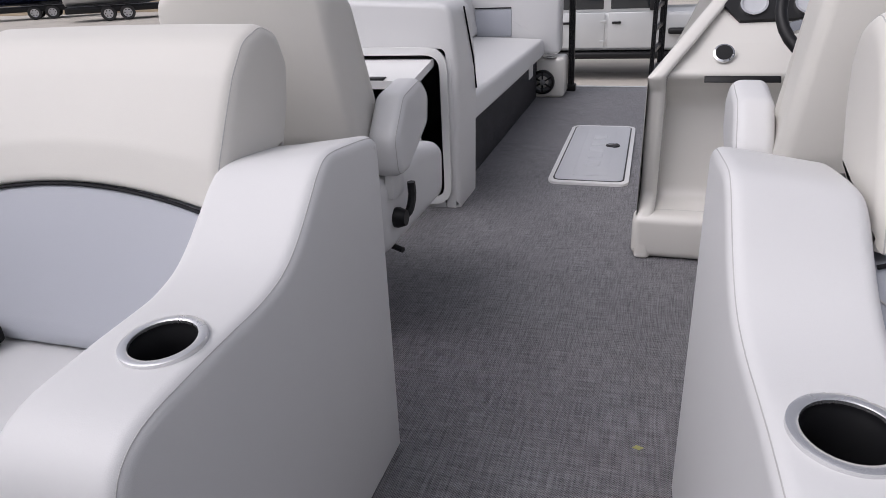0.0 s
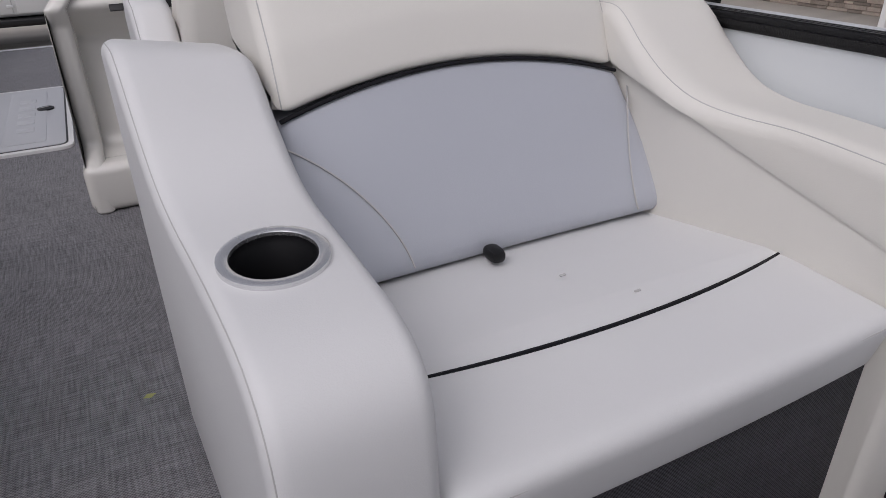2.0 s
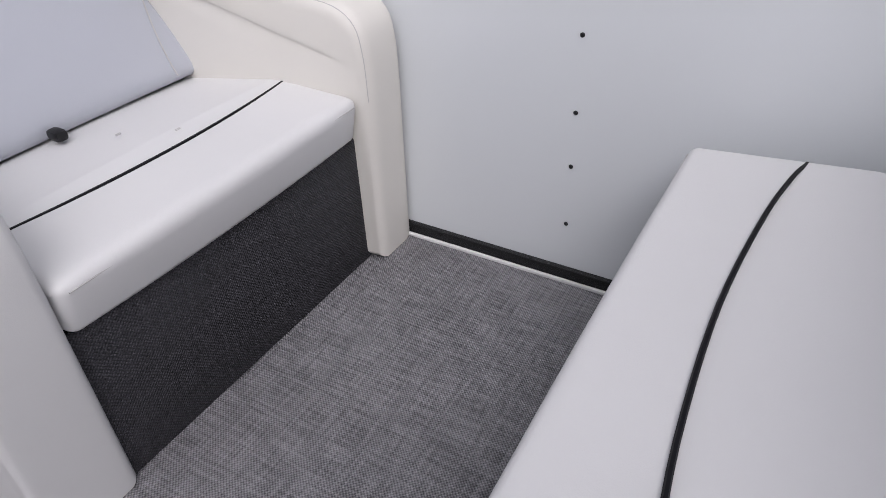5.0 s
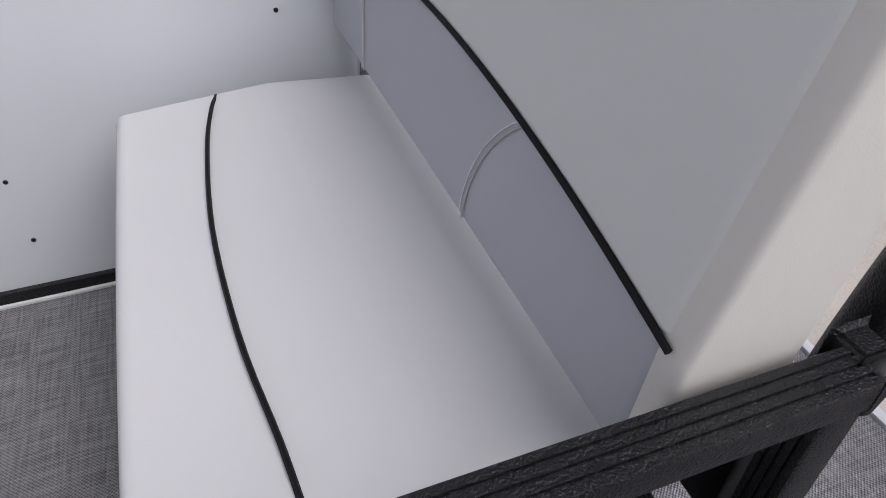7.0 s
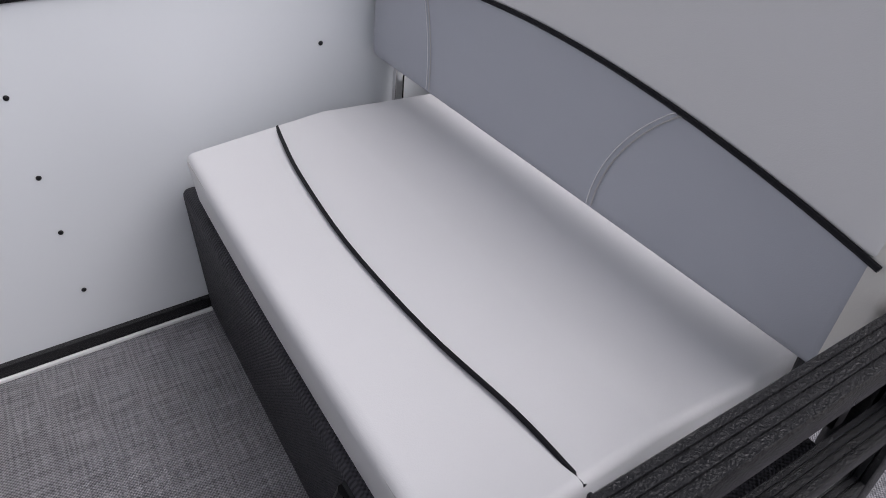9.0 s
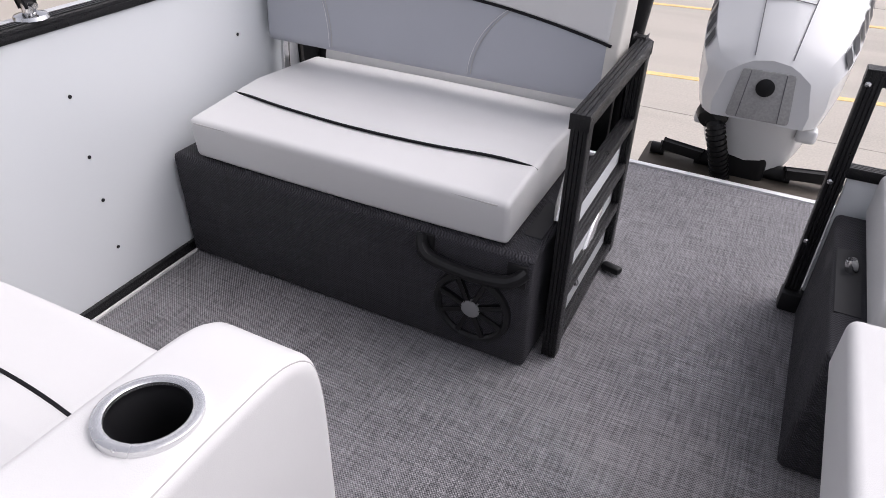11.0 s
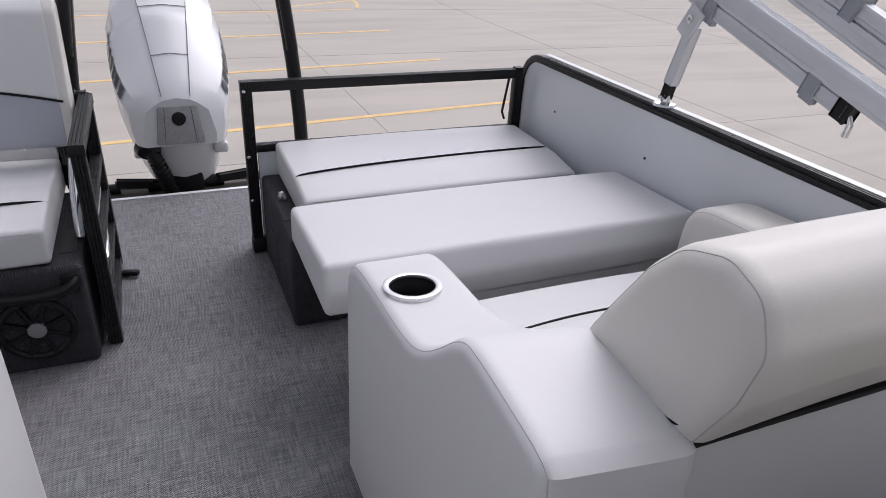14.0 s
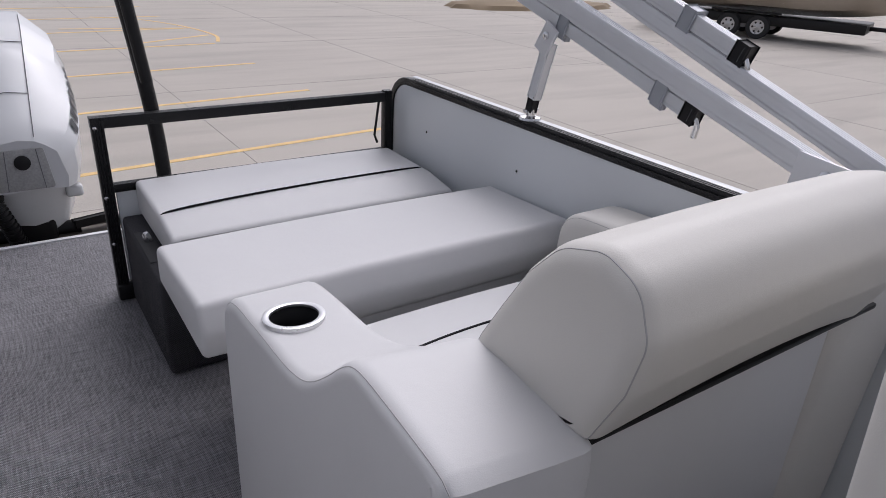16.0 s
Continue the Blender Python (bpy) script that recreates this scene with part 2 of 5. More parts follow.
def pad(profile, x0, x1, r=0.03, n=6, mid=10, warp=None, bm=None, crown=0.0):
    """Upholstery: a closed (y, z) profile drawn out along x, its ends rolled over by r."""
    bm = bm or bmesh.new()
    k = len(profile)
    P = [Vector(p) for p in profile]
    area = sum(P[i - 1].x * P[i].y - P[i].x * P[i - 1].y for i in range(k))
    sgn = 1 if area > 0 else -1
    N = []
    for i in range(k):
        t = (P[(i + 1) % k] - P[i - 1]).normalized()
        N.append(Vector((-t.y, t.x)) * sgn)
    lo, hi = min(x0, x1), max(x0, x1)
    r = min(r, (hi - lo) / 2 - 1e-4)
    xs = []
    for i in range(n + 1):
        a = math.pi / 2 * i / n
        xs.append((lo + r * (1 - math.cos(a)), r * (1 - math.sin(a))))
    for i in range(1, mid):
        xs.append((lo + r + (hi - lo - 2 * r) * i / mid, 0))
    xs += [(lo + hi - x, d) for x, d in reversed(xs[: n + 1])]
    rings = []
    for x, d in xs:
        s = (x - lo) / (hi - lo) * 2 - 1
        swell = crown * (1 - s * s)
        ring = []
        for p, q in zip(P, N):
            c = p + q * (d - swell)
            w = (x, c.x, c.y)
            ring.append(bm.verts.new(warp(*w) if warp else w))
        rings.append(ring)
    for a, b in zip(rings, rings[1:]):
        for i in range(k):
            bm.faces.new((a[i - 1], a[i], b[i], b[i - 1]))
    bm.faces.new(rings[0][::-1])
    bm.faces.new(rings[-1])
    return bm


def tube(points, r, seg=8, bm=None, closed=False, flat=1.0):
    """A round bar along a line of points."""
    bm = bm or bmesh.new()
    P = [Vector(p) for p in points]
    k = len(P)
    rings, side = [], None
    for i, p in enumerate(P):
        a = P[i - 1] if i or closed else p
        b = P[(i + 1) % k] if i < k - 1 or closed else p
        t = (b - a).normalized()
        if side is None:
            side = t.cross(Vector((0, 0, 1)))
            if side.length < 1e-3:
                side = Vector((1, 0, 0))
        side = (side - t * side.dot(t)).normalized()
        up = side.cross(t)
        rings.append([bm.verts.new(p + (side * math.cos(2 * math.pi * j / seg) + up * math.sin(2 * math.pi * j / seg) * flat) * r) for j in range(seg)])
    pairs = list(zip(rings, rings[1:])) + ([(rings[-1], rings[0])] if closed else [])
    for a, b in pairs:
        for j in range(seg):
            bm.faces.new((a[j - 1], a[j], b[j], b[j - 1]))
    if not closed:
        bm.faces.new(rings[0][::-1])
        bm.faces.new(rings[-1])
    return bm


def bar(a, b, w, h, r=0.003, up=(0, 0, 1), bm=None):
    """A square-section bar from a to b, w across and h along up."""
    a, b, up = Vector(a), Vector(b), Vector(up)
    t = (b - a).normalized()
    s = t.cross(up).normalized()
    u = s.cross(t)
    bm = bm or bmesh.new()
    v = bmesh.ops.create_cube(bm, size=1)["verts"]
    for p in v:
        c = p.co.copy()
        p.co = (a + b) / 2 + t * c.y * (b - a).length + s * c.x * w + u * c.z * h
    if r:
        bmesh.ops.bevel(bm, geom=list({e for p in v for e in p.link_edges}), offset=r, segments=2, profile=0.5, affect="EDGES", clamp_overlap=True)
    return bm


def ribbed(a, b, w, h, ribs=4, up=(0, 0, 1), bm=None):
    """An extruded bar whose faces along up carry shallow ribs."""
    a, b, up = Vector(a), Vector(b), Vector(up)
    t = (b - a).normalized()
    s = t.cross(up).normalized()
    u = s.cross(t)
    prof = []
    d = min(w, h) * 0.07
    for i in range(ribs):
        x0, x1 = -w / 2 + w * i / ribs, -w / 2 + w * (i + 1) / ribs
        prof += [(x0 + w * 0.04, h / 2), (x1 - w * 0.04, h / 2), (x1 - w * 0.02, h / 2 - d), (x1 + w * 0.02, h / 2 - d)]
    prof = prof[:-2]
    prof = [(-w / 2, h / 2 - d)] + prof + [(w / 2, h / 2 - d)]
    prof = prof + [(-x, -y) for x, y in prof]
    bm = bm or bmesh.new()
    r0 = [bm.verts.new(a + s * x + u * y) for x, y in prof]
    r1 = [bm.verts.new(b + s * x + u * y) for x, y in prof]
    for i in range(len(prof)):
        bm.faces.new((r0[i - 1], r0[i], r1[i], r1[i - 1]))
    bm.faces.new(r0[::-1]), bm.faces.new(r1)
    return bm


def lathe(rows, centre, axis=(0, 0, 1), seg=32, bm=None):
    """Rings of (radius, height) turned about an axis."""
    bm = bm or bmesh.new()
    m = Vector(axis).to_track_quat("Z", "Y").to_matrix()
    c = Vector(centre)
    rings = []
    for rad, h in rows:
        rings.append([bm.verts.new(c + m @ Vector((rad * math.cos(2 * math.pi * j / seg), rad * math.sin(2 * math.pi * j / seg), h))) for j in range(seg)])
    for a, b in zip(rings, rings[1:]):
        for j in range(seg):
            bm.faces.new((a[j - 1], a[j], b[j], b[j - 1]))
    return bm


def disc(rows, centre, axis=(0, 0, 1), seg=32):
    bm = lathe(rows, centre, axis, seg)
    bm.verts.ensure_lookup_table()
    bm.faces.new([bm.verts[i] for i in range(seg)][::-1])
    bm.faces.new([bm.verts[len(bm.verts) - seg + i] for i in range(seg)])
    return bm


def curve_pts(f, a, b, n=24):
    return [f(a + (b - a) * i / n) for i in range(n + 1)]


def resample(poly, n):
    """n + 1 even steps along an open line."""
    P = [Vector(p) for p in poly]
    L = [0]
    for a, b in zip(P, P[1:]):
        L.append(L[-1] + (b - a).length)
    out = []
    for i in range(n + 1):
        s = L[-1] * i / n
        j = max(k for k in range(len(L)) if L[k] <= s + 1e-9)
        j = min(j, len(P) - 2)
        out.append(P[j].lerp(P[j + 1], (s - L[j]) / max(L[j + 1] - L[j], 1e-9)))
    return out


def spline(P, n=6):
    """A smooth line through points."""
    P = [Vector(p) for p in P]
    Q = [P[0] * 2 - P[1]] + P + [P[-1] * 2 - P[-2]]
    out = []
    for i in range(1, len(Q) - 2):
        a, b, c, d = Q[i - 1], Q[i], Q[i + 1], Q[i + 2]
        for j in range(n):
            t = j / n
            out.append(0.5 * (2 * b + (c - a) * t + (2 * a - 5 * b + 4 * c - d) * t * t + (3 * b - a - 3 * c + d) * t ** 3))
    return out + [P[-1]]


# ---- ground and deck ----
GZ = -1.2
structure("ground", box(-400, 400, -400, 400, GZ - 0.3, GZ), CONC, "broad worn concrete parking lot", "ground")
DECK_A, DECK_F, W = -1.895, 4.86, 1.27
structure("floor", box(-1.31, 1.31, DECK_A, DECK_F, -0.045, 0.0, 0.002, 1), CARPET, "grey woven vinyl deck flooring", "floor")
for y, nm in ((DECK_A - 0.012, "trim_aft"), (DECK_F + 0.012, "trim_bow")):
    structure(nm, box(-1.31, 1.31, y - 0.011, y + 0.011, -0.06, 0.006, 0.003), ALUSIDE, "bright aluminium deck edge trim", "trim")
structure("deck_frame", box(-1.28, 1.28, DECK_A + 0.02, DECK_F - 0.05, -0.16, -0.047), ALUSIDE, "aluminium cross frame under the deck", "deck frame")

for sx in (-1, 1):
    t = thing("pontoon_tube", (sx * 0.85, 1.4, -0.5), "long aluminium pontoon tube under the deck", "pontoon", "pontoon tubes")
    part("hull", disc([(0.05, -3.3), (0.3, -3.2), (0.32, -3.1), (0.32, 2.6), (0.2, 3.2), (0.03, 3.5)], (sx * 0.85, 1.4, -0.48), (0, 1, 0), 24), ALU, t)
tr = thing("boat_trailer", (0, 1.4, GZ), "black steel bunk trailer carrying the boat", "trailer")
for sx in (-1, 1):
    part("rail", box(sx * 0.85 - 0.05, sx * 0.85 + 0.05, -1.6, 4.2, -0.88, -0.80, 0.005), PLASTIC, tr)
    for y in (0.6, 1.5):
        w = part("wheel", disc([(0.2, -0.1), (0.29, -0.09), (0.31, -0.05), (0.31, 0.05), (0.29, 0.09), (0.2, 0.1)], (sx * 0.45, y, GZ + 0.31), (1, 0, 0), 24), TYRE, tr)
for y in (-1.2, 0.6, 1.5, 3.6):
    part("crossbeam", box(-0.85, 0.85, y - 0.04, y + 0.04, -0.96, -0.88, 0.004), PLASTIC, tr)
for sx in (-1, 1):
    part("stand", box(sx * 0.6 - 0.04, sx * 0.6 + 0.04, -1.24, -1.16, GZ, -0.96, 0.004), PLASTIC, tr)


# ---- fence round the deck ----
def side_fence(sx, name):
    """White panel in a black frame along one side, rounded at the stern."""
    f = thing(name, (sx * W, 1.6, 0), "white aluminium fence panel in a black rail", "fence", "", "structure")
    ya, yf = -1.36, 4.7
    prof = rounded([(ya, 0.028), (yf, 0.028), (yf, 0.66), (ya, 0.66)], [0.002, 0.002, 0.002, 0.1], 8)
    part("panel", pad(prof, sx * W, sx * (W + 0.02), 0.001, 1, 1), PANEL, f)
    top = [(sx * (W + 0.012), y, z) for y, z in [(ya, 0.0), (ya, 0.5)] + [(ya + 0.12 - 0.12 * math.cos(a), 0.56 + 0.12 * math.sin(a)) for a in [0.2, 0.5, 0.8, 1.1, 1.35, 1.57]] + [(0.5, 0.68), (2, 0.68), (yf, 0.68)]]
    bm = bmesh.new()
    rings = []
    sec = rounded([(-0.018, -0.022), (0.012, -0.022), (0.012, 0.005), (-0.018, 0.005)], 0.004, 3)
    for i, p in enumerate(top):
        a, b = Vector(top[max(i - 1, 0)]), Vector(top[min(i + 1, len(top) - 1)])
        t = (b - a).normalized()
        u = Vector((0, -t.z, t.y))
        rings.append([bm.verts.new(Vector(p) + Vector((sx * s, 0, 0)) + u * h) for s, h in sec])
    for a, b in zip(rings, rings[1:]):
        for i in range(len(sec)):
            bm.faces.new((a[i - 1], a[i], b[i], b[i - 1]))
    bm.faces.new(rings[0]), bm.faces.new(rings[-1])
    part("top_rail", bm, RAIL, f, "black ribbed top rail")
    part("outer_cap", box(sx * (W + 0.0245), sx * (W + 0.05), -1.25, yf, 0.655, 0.6875, 0.006), ALUSIDE, f, "bright outer rail cap")
    g = bmesh.new()
    for dx in (-0.012, -0.002, 0.008):
        box(sx * (W + 0.012 + dx) - 0.003, sx * (W + 0.012 + dx) + 0.003, -1.2, yf, 0.684, 0.687, 0, 1, g)
    box(sx * (W - 0.011), sx * (W - 0.007), -1.2, yf, 0.667, 0.675, 0, 1, g)
    part("rail_ribs", g, RAIL, f)
    part("bottom_rail", box(sx * (W - 0.012), sx * (W + 0.03), ya + 0.01, yf, 0.006, 0.031, 0.003), RAIL, f, "black bottom rail")
    part("deck_strip", box(sx * (W - 0.02), sx * (W - 0.013), ya + 0.01, yf, 0.0005, 0.008, 0.001), TRIM, f, "thin white strip along the deck")
    dots = [(-0.578, z) for z in (0.522, 0.380, 0.269, 0.137)] + [(-1.094, z) for z in (0.515, 0.352)]
    for y, z in dots:
        part("rivet", disc([(0.0045, -0.002), (0.0045, 0.001), (0.003, 0.0022)], (sx * W, y, z), (-sx, 0, 0), 10), PLASTIC, f)
    return f


side_fence(1, "fence_starboard")
side_fence(-1, "fence_port")


# ---- stern-facing seats ----
def arm_profile(drop=0.0):
    top = spline([(-0.195, 0.38), (-0.193, 0.47), (-0.178, 0.53), (-0.13, 0.563), (-0.04, 0.573), (0.04, 0.577), (0.11, 0.580), (0.17, 0.592), (0.215, 0.616), (0.262, 0.655), (0.302, 0.692), (0.334, 0.712), (0.37, 0.716), (0.44, 0.710), (0.50, 0.703), (0.527, 0.697)], 4)
    return [(-0.185, 0.002)] + [tuple(p) for p in top] + [(0.543, 0.685), (0.547, 0.65), (0.53, 0.002)]


def inset(poly, d):
    """The closed profile moved inwards by d."""
    P, k = [Vector(p) for p in poly], len(poly)
    area = sum(P[i - 1].x * P[i].y - P[i].x * P[i - 1].y for i in range(k))
    out = []
    for i in range(k):
        t = (P[(i + 1) % k] - P[i - 1]).normalized()
        out.append(tuple(P[i] + Vector((-t.y, t.x)) * d * (1 if area > 0 else -1)))
    return out


def bore(ob, at, rad, depth, cutter=None):
    """Cuts a round well, or the shape of the cutter, into a part."""
    bm = cutter or disc([(rad, -depth), (rad, depth)], at, (0, 0, 1), 40)
    bmesh.ops.recalc_face_normals(bm, faces=bm.faces)
    me = bpy.data.meshes.new("cutter")
    bm.to_mesh(me)
    bm.free()
    cut = new("cutter", me)
    mod = ob.modifiers.new("bore", "BOOLEAN")
    mod.operation, mod.object, mod.solver = "DIFFERENCE", cut, "EXACT"
    bpy.context.view_layer.update()
    done = bpy.data.meshes.new_from_object(ob.evaluated_get(bpy.context.evaluated_depsgraph_get()))
    ob.modifiers.clear()
    ob.data = done
    bpy.data.objects.remove(cut)


def cup_holder(at, tilt, parent_label):
    c = thing("cup_holder", at, parent_label, "cup holder", "cup holders")
    ax = (0, -math.sin(tilt), math.cos(tilt))
    part("rim", lathe([(0.0405, -0.004), (0.0408, 0.0006), (0.0425, 0.0018), (0.0495, 0.0020), (0.0518, 0.0010), (0.0525, -0.008)], at, ax, 40), STEEL, c, "polished stainless ring")
    part("cup", lathe([(0.0405, -0.003), (0.040, -0.012), (0.0385, -0.014), (0.037, -0.10), (0.001, -0.101)], at, ax, 32), CUP, c, "black plastic well")
    return c


def seat_unit(side, xa, xb, xc, xd, name_label):
    """One padded seat that faces the stern: aisle arm xa-xb, cushion xb-xc, outer arm xc-xd."""
    s = 1 if side > 0 else -1
    t = thing("stern_chair", ((xa + xd) / 2, 0.15, 0), name_label, "seat", "stern-facing chairs")
    arm = arm_profile()
    cx, cy = (0.407, -0.006) if s > 0 else (-0.318, -0.005)
    def flare(x_fix, x_move, amount, dy):
        def f(x, y, z):
            g = (x - x_fix) / (x_move - x_fix)
            h = max(0.0, min(1.0, (y - dy) / 0.28))
            return (x + amount * g * h * h * (3 - 2 * h), y, z)
        return f
    slant = 0.028 if side > 0 else 0.0
    widen = flare(xa, xb, s * (0.035 if side < 0 else 0.004), 0.05)
    def aisle(x, y, z):
        x, y, z = widen(x, y, z)
        g = max(0.0, min(1.0, (xb - x) / (xb - xa)))
        k, m = max(0.0, min(1.0, (y - 0.17) / 0.18)), max(0.0, min(1.0, (z - 0.2) / 0.45))
        fall = 0.026 * (1 - g) * k * k * (3 - 2 * k) * m
        h = max(0.0, min(1.0, (0.45 - y) / 0.65))
        return (x + s * slant * g * h * h * (3 - 2 * h), y, z - fall)
    bm = pad(arm, xa, xb, 0.022, 6, 4, aisle)
    a1 = part("aisle_arm", bm, VINYL, t, "padded white vinyl armrest")
    a2 = part("outer_arm", pad([(y - 0.022, z) for y, z in arm], xc, xd, 0.03, 6, 4, flare(xd, xc, -s * 0.085, 0.0)), CREAMV, t, "cream vinyl outer armrest")
    bore(a1, (cx, cy, 0.578), 0.0455, 0.115)
    # seams along the arm shoulders
    for x, k, dy, owner in ((xa, s, 0, a1), (xc, s, -0.022, a2)):
        e = 0.0068 if dy == 0 else 0.0092
        pts = [(x + k * e, y + dy, z) for y, z in inset(arm, e - 0.0004) if z > 0.05]
        if not dy:
            pts = [aisle(*p) for p in pts]
        if dy:
            pts = [flare(xd, xc, -s * 0.085, 0.0)(*p) for p in pts]
        part("seam", tube(pts, 0.0009, 5), SEAM, owner)
    # cushion and base
    lo, hi = min(xb, xc), max(xb, xc)
    cush = rounded([(-0.178, 0.304), (-0.198, 0.394), (0.0, 0.402), (0.24, 0.375), (0.24, 0.298)], [0.012, 0.022, 0.05, 0.03, 0.01], 5)
    c = part("cushion", pad(cush, lo + 0.003, hi - 0.003, 0.02, 5, 14, crown=0.006), VINYL, t, "white vinyl seat cushion")
    w = hi - lo
    def piping(u):
        q = u * 2 - 1
        y = -0.055 + 0.035 * q * q
        return (lo + 0.01 + (w - 0.02) * u, y, 0.3995 + 0.0065 * (1 - q * q))
    part("piping", tube(curve_pts(piping, 0, 1), 0.0032, 6), PIPING, c, "black piping")
    part("seam", tube([(lo + 0.02, -0.1945, 0.378), (hi - 0.02, -0.1945, 0.378)], 0.0014, 5), SEAM, c)
    part("base", box(lo - 0.01, hi + 0.01, -0.17, 0.45, 0.0, 0.302, 0.006), BASE, t, "dark woven cloth seat base")
    # backrest: grey lower panel and white bolster along an arched seam
    xo = xc - s * 0.072
    blo, bhi = (xb + s * 0.012, xo) if s > 0 else (xo, xb + s * 0.012)
    bw2 = bhi - blo
    def arch(x):
        q = (x - (blo + bhi) / 2) / (bw2 / 2)
        return 0.045 * (1 - q * q)
    def warp_low(x, y, z):
        f = max(0.0, min(1.0, (z - 0.38) / 0.223))
        d = arch(x) * f
        g = (x - blo) / bw2 if s > 0 else (bhi - x) / bw2
        return (x + s * 0.055 * g * (1 - f) ** 0.8, y + d * 0.3, z + d)
    low = rounded([(0.178, 0.383), (0.300, 0.603), (0.42, 0.592), (0.36, 0.385)], [0.03, 0.010, 0.01, 0.02], 5)
    b = part("lower_back", pad(low, blo, bhi, 0.014, 5, 18, warp_low), GREYV, t, "grey vinyl lower backrest")
    def warp_up(x, y, z):
        f = max(0.0, min(1.0, (0.86 - z) / 0.25))
        d = arch(x) * f
        return (x, y + d * 0.3, z + d)
    up = rounded([(0.298, 0.609), (0.327, 0.69), (0.365, 0.755), (0.405, 0.82), (0.452, 0.872), (0.515, 0.892), (0.568, 0.872), (0.59, 0.815), (0.575, 0.745), (0.536, 0.658), (0.42, 0.622)], [0.012, 0.12, 0.12, 0.10, 0.07, 0.05, 0.05, 0.05, 0.06, 0.02, 0.02], 6)
    u = part("bolster", pad(up, blo, bhi, 0.028, 7, 18, warp_up, crown=0.004), CREAMV, t, "cream-white vinyl back bolster")
    for x in (blo + 0.011, bhi - 0.011):
        q = [warp_up(x, y, z) for y, z in inset(up, 0.006)]
        part("seam", tube(q, 0.0011, 5, None, True), SEAM, u)
    pts = [(x, 0.2985 + 0.3 * arch(x), 0.606 + arch(x)) for x in [blo + 0.004 + (bw2 - 0.008) * i / 30 for i in range(31)]]
    part("piping", tube(pts, 0.0031, 6), PIPING, u, "black piping")
    for k in (-1, 1):
        mx = (blo + bhi) / 2
        def stitch(v):
            z = 0.40 + v * (0.19 if k * s > 0 else 0.195)
            if k * s < 0:
                x = mx + k * (w * 0.24 + w * 0.23 * v ** 1.7)
            else:
                x = mx + k * (w * 0.33 + w * 0.12 * v ** 1.5)
            xx, yy, zz = warp_low(x, 0.176 + (z - 0.383) * 0.554, z)
            return (xx, yy - 0.0012, zz)
        part("stitching", tube(curve_pts(stitch, 0.02, 1), 0.0015, 5), SEAM, b)
    # back shell
    part("back_shell", box(lo - 0.005, hi + 0.005, 0.44, 0.505, 0.002, 0.648, 0.012), VINYL, t, "smooth vinyl seat back")
    part("hinge_strip", box(lo, hi, 0.49, 0.53, 0.648, 0.658, 0.003), PLASTIC, t, "black hinge strip")
    part("trim_strip", box(lo + 0.03, hi, 0.503, 0.512, 0.624, 0.638, 0.002), TRIM, t)
    if s > 0:
        part("latch", box(0.742, 0.766, 0.155, 0.19, 0.395, 0.416, 0.008), PLASTIC, t, "black folding latch")
    else:
        part("latch", box(-0.89, -0.84, 0.135, 0.19, 0.395, 0.43, 0.008), PLASTIC, t, "black folding latch")
    cup_holder((cx, cy, 0.5795), 0.08, "black cup holder with a steel ring sunk in an armrest")
    return t


seat_unit(1, 0.314, 0.484, 1.135, 1.262, "white and grey padded chair facing the stern")
seat_unit(-1, -0.248, -0.42, -1.10, -1.262, "white and grey padded chair facing the stern")


# ---- stern benches ----
def bench_box(sx, x_in, x_out, y0, y1, label):
    """A cloth-covered bench base with rounded corners."""
    t = thing("storage_bench", ((x_in + x_out) / 2, (y0 + y1) / 2, 0), label, "bench base", "bench bases")
    bm = box(x_in, x_out, y0, y1, 0.0, 0.30, 0.014, 4)
    part("body", bm, BASE, t)
    return t


bs = bench_box(1, 0.285, 1.262, -1.30, -0.788, "dark woven cloth bench base with a loudspeaker")
# flat slab, its dark colour stands for shade down in the grab slot
part("pocket", box(0.297, 0.338, -1.01, -0.865, 0.299, 0.3025, 0.001), HOLESHADE, bs, "flat slab coloured dark for the shaded grab pocket")
hd = [(0.538, -0.79, 0.284), (0.533, -0.777, 0.262), (0.505, -0.769, 0.243), (0.42, -0.767, 0.234), (0.345, -0.768, 0.239), (0.315, -0.774, 0.250), (0.302, -0.79, 0.260)]
part("handle", tube(spline(hd, 5), 0.015, 10, None, False, 1.2), PLASTIC, bs, "black moulded handle")
for hx, hz in ((0.530, 0.262), (0.318, 0.252)):
    part("handle_plate", box(hx - 0.022, hx + 0.022, -0.793, -0.783, hz - 0.03, hz + 0.028, 0.004), PLASTIC, bs)


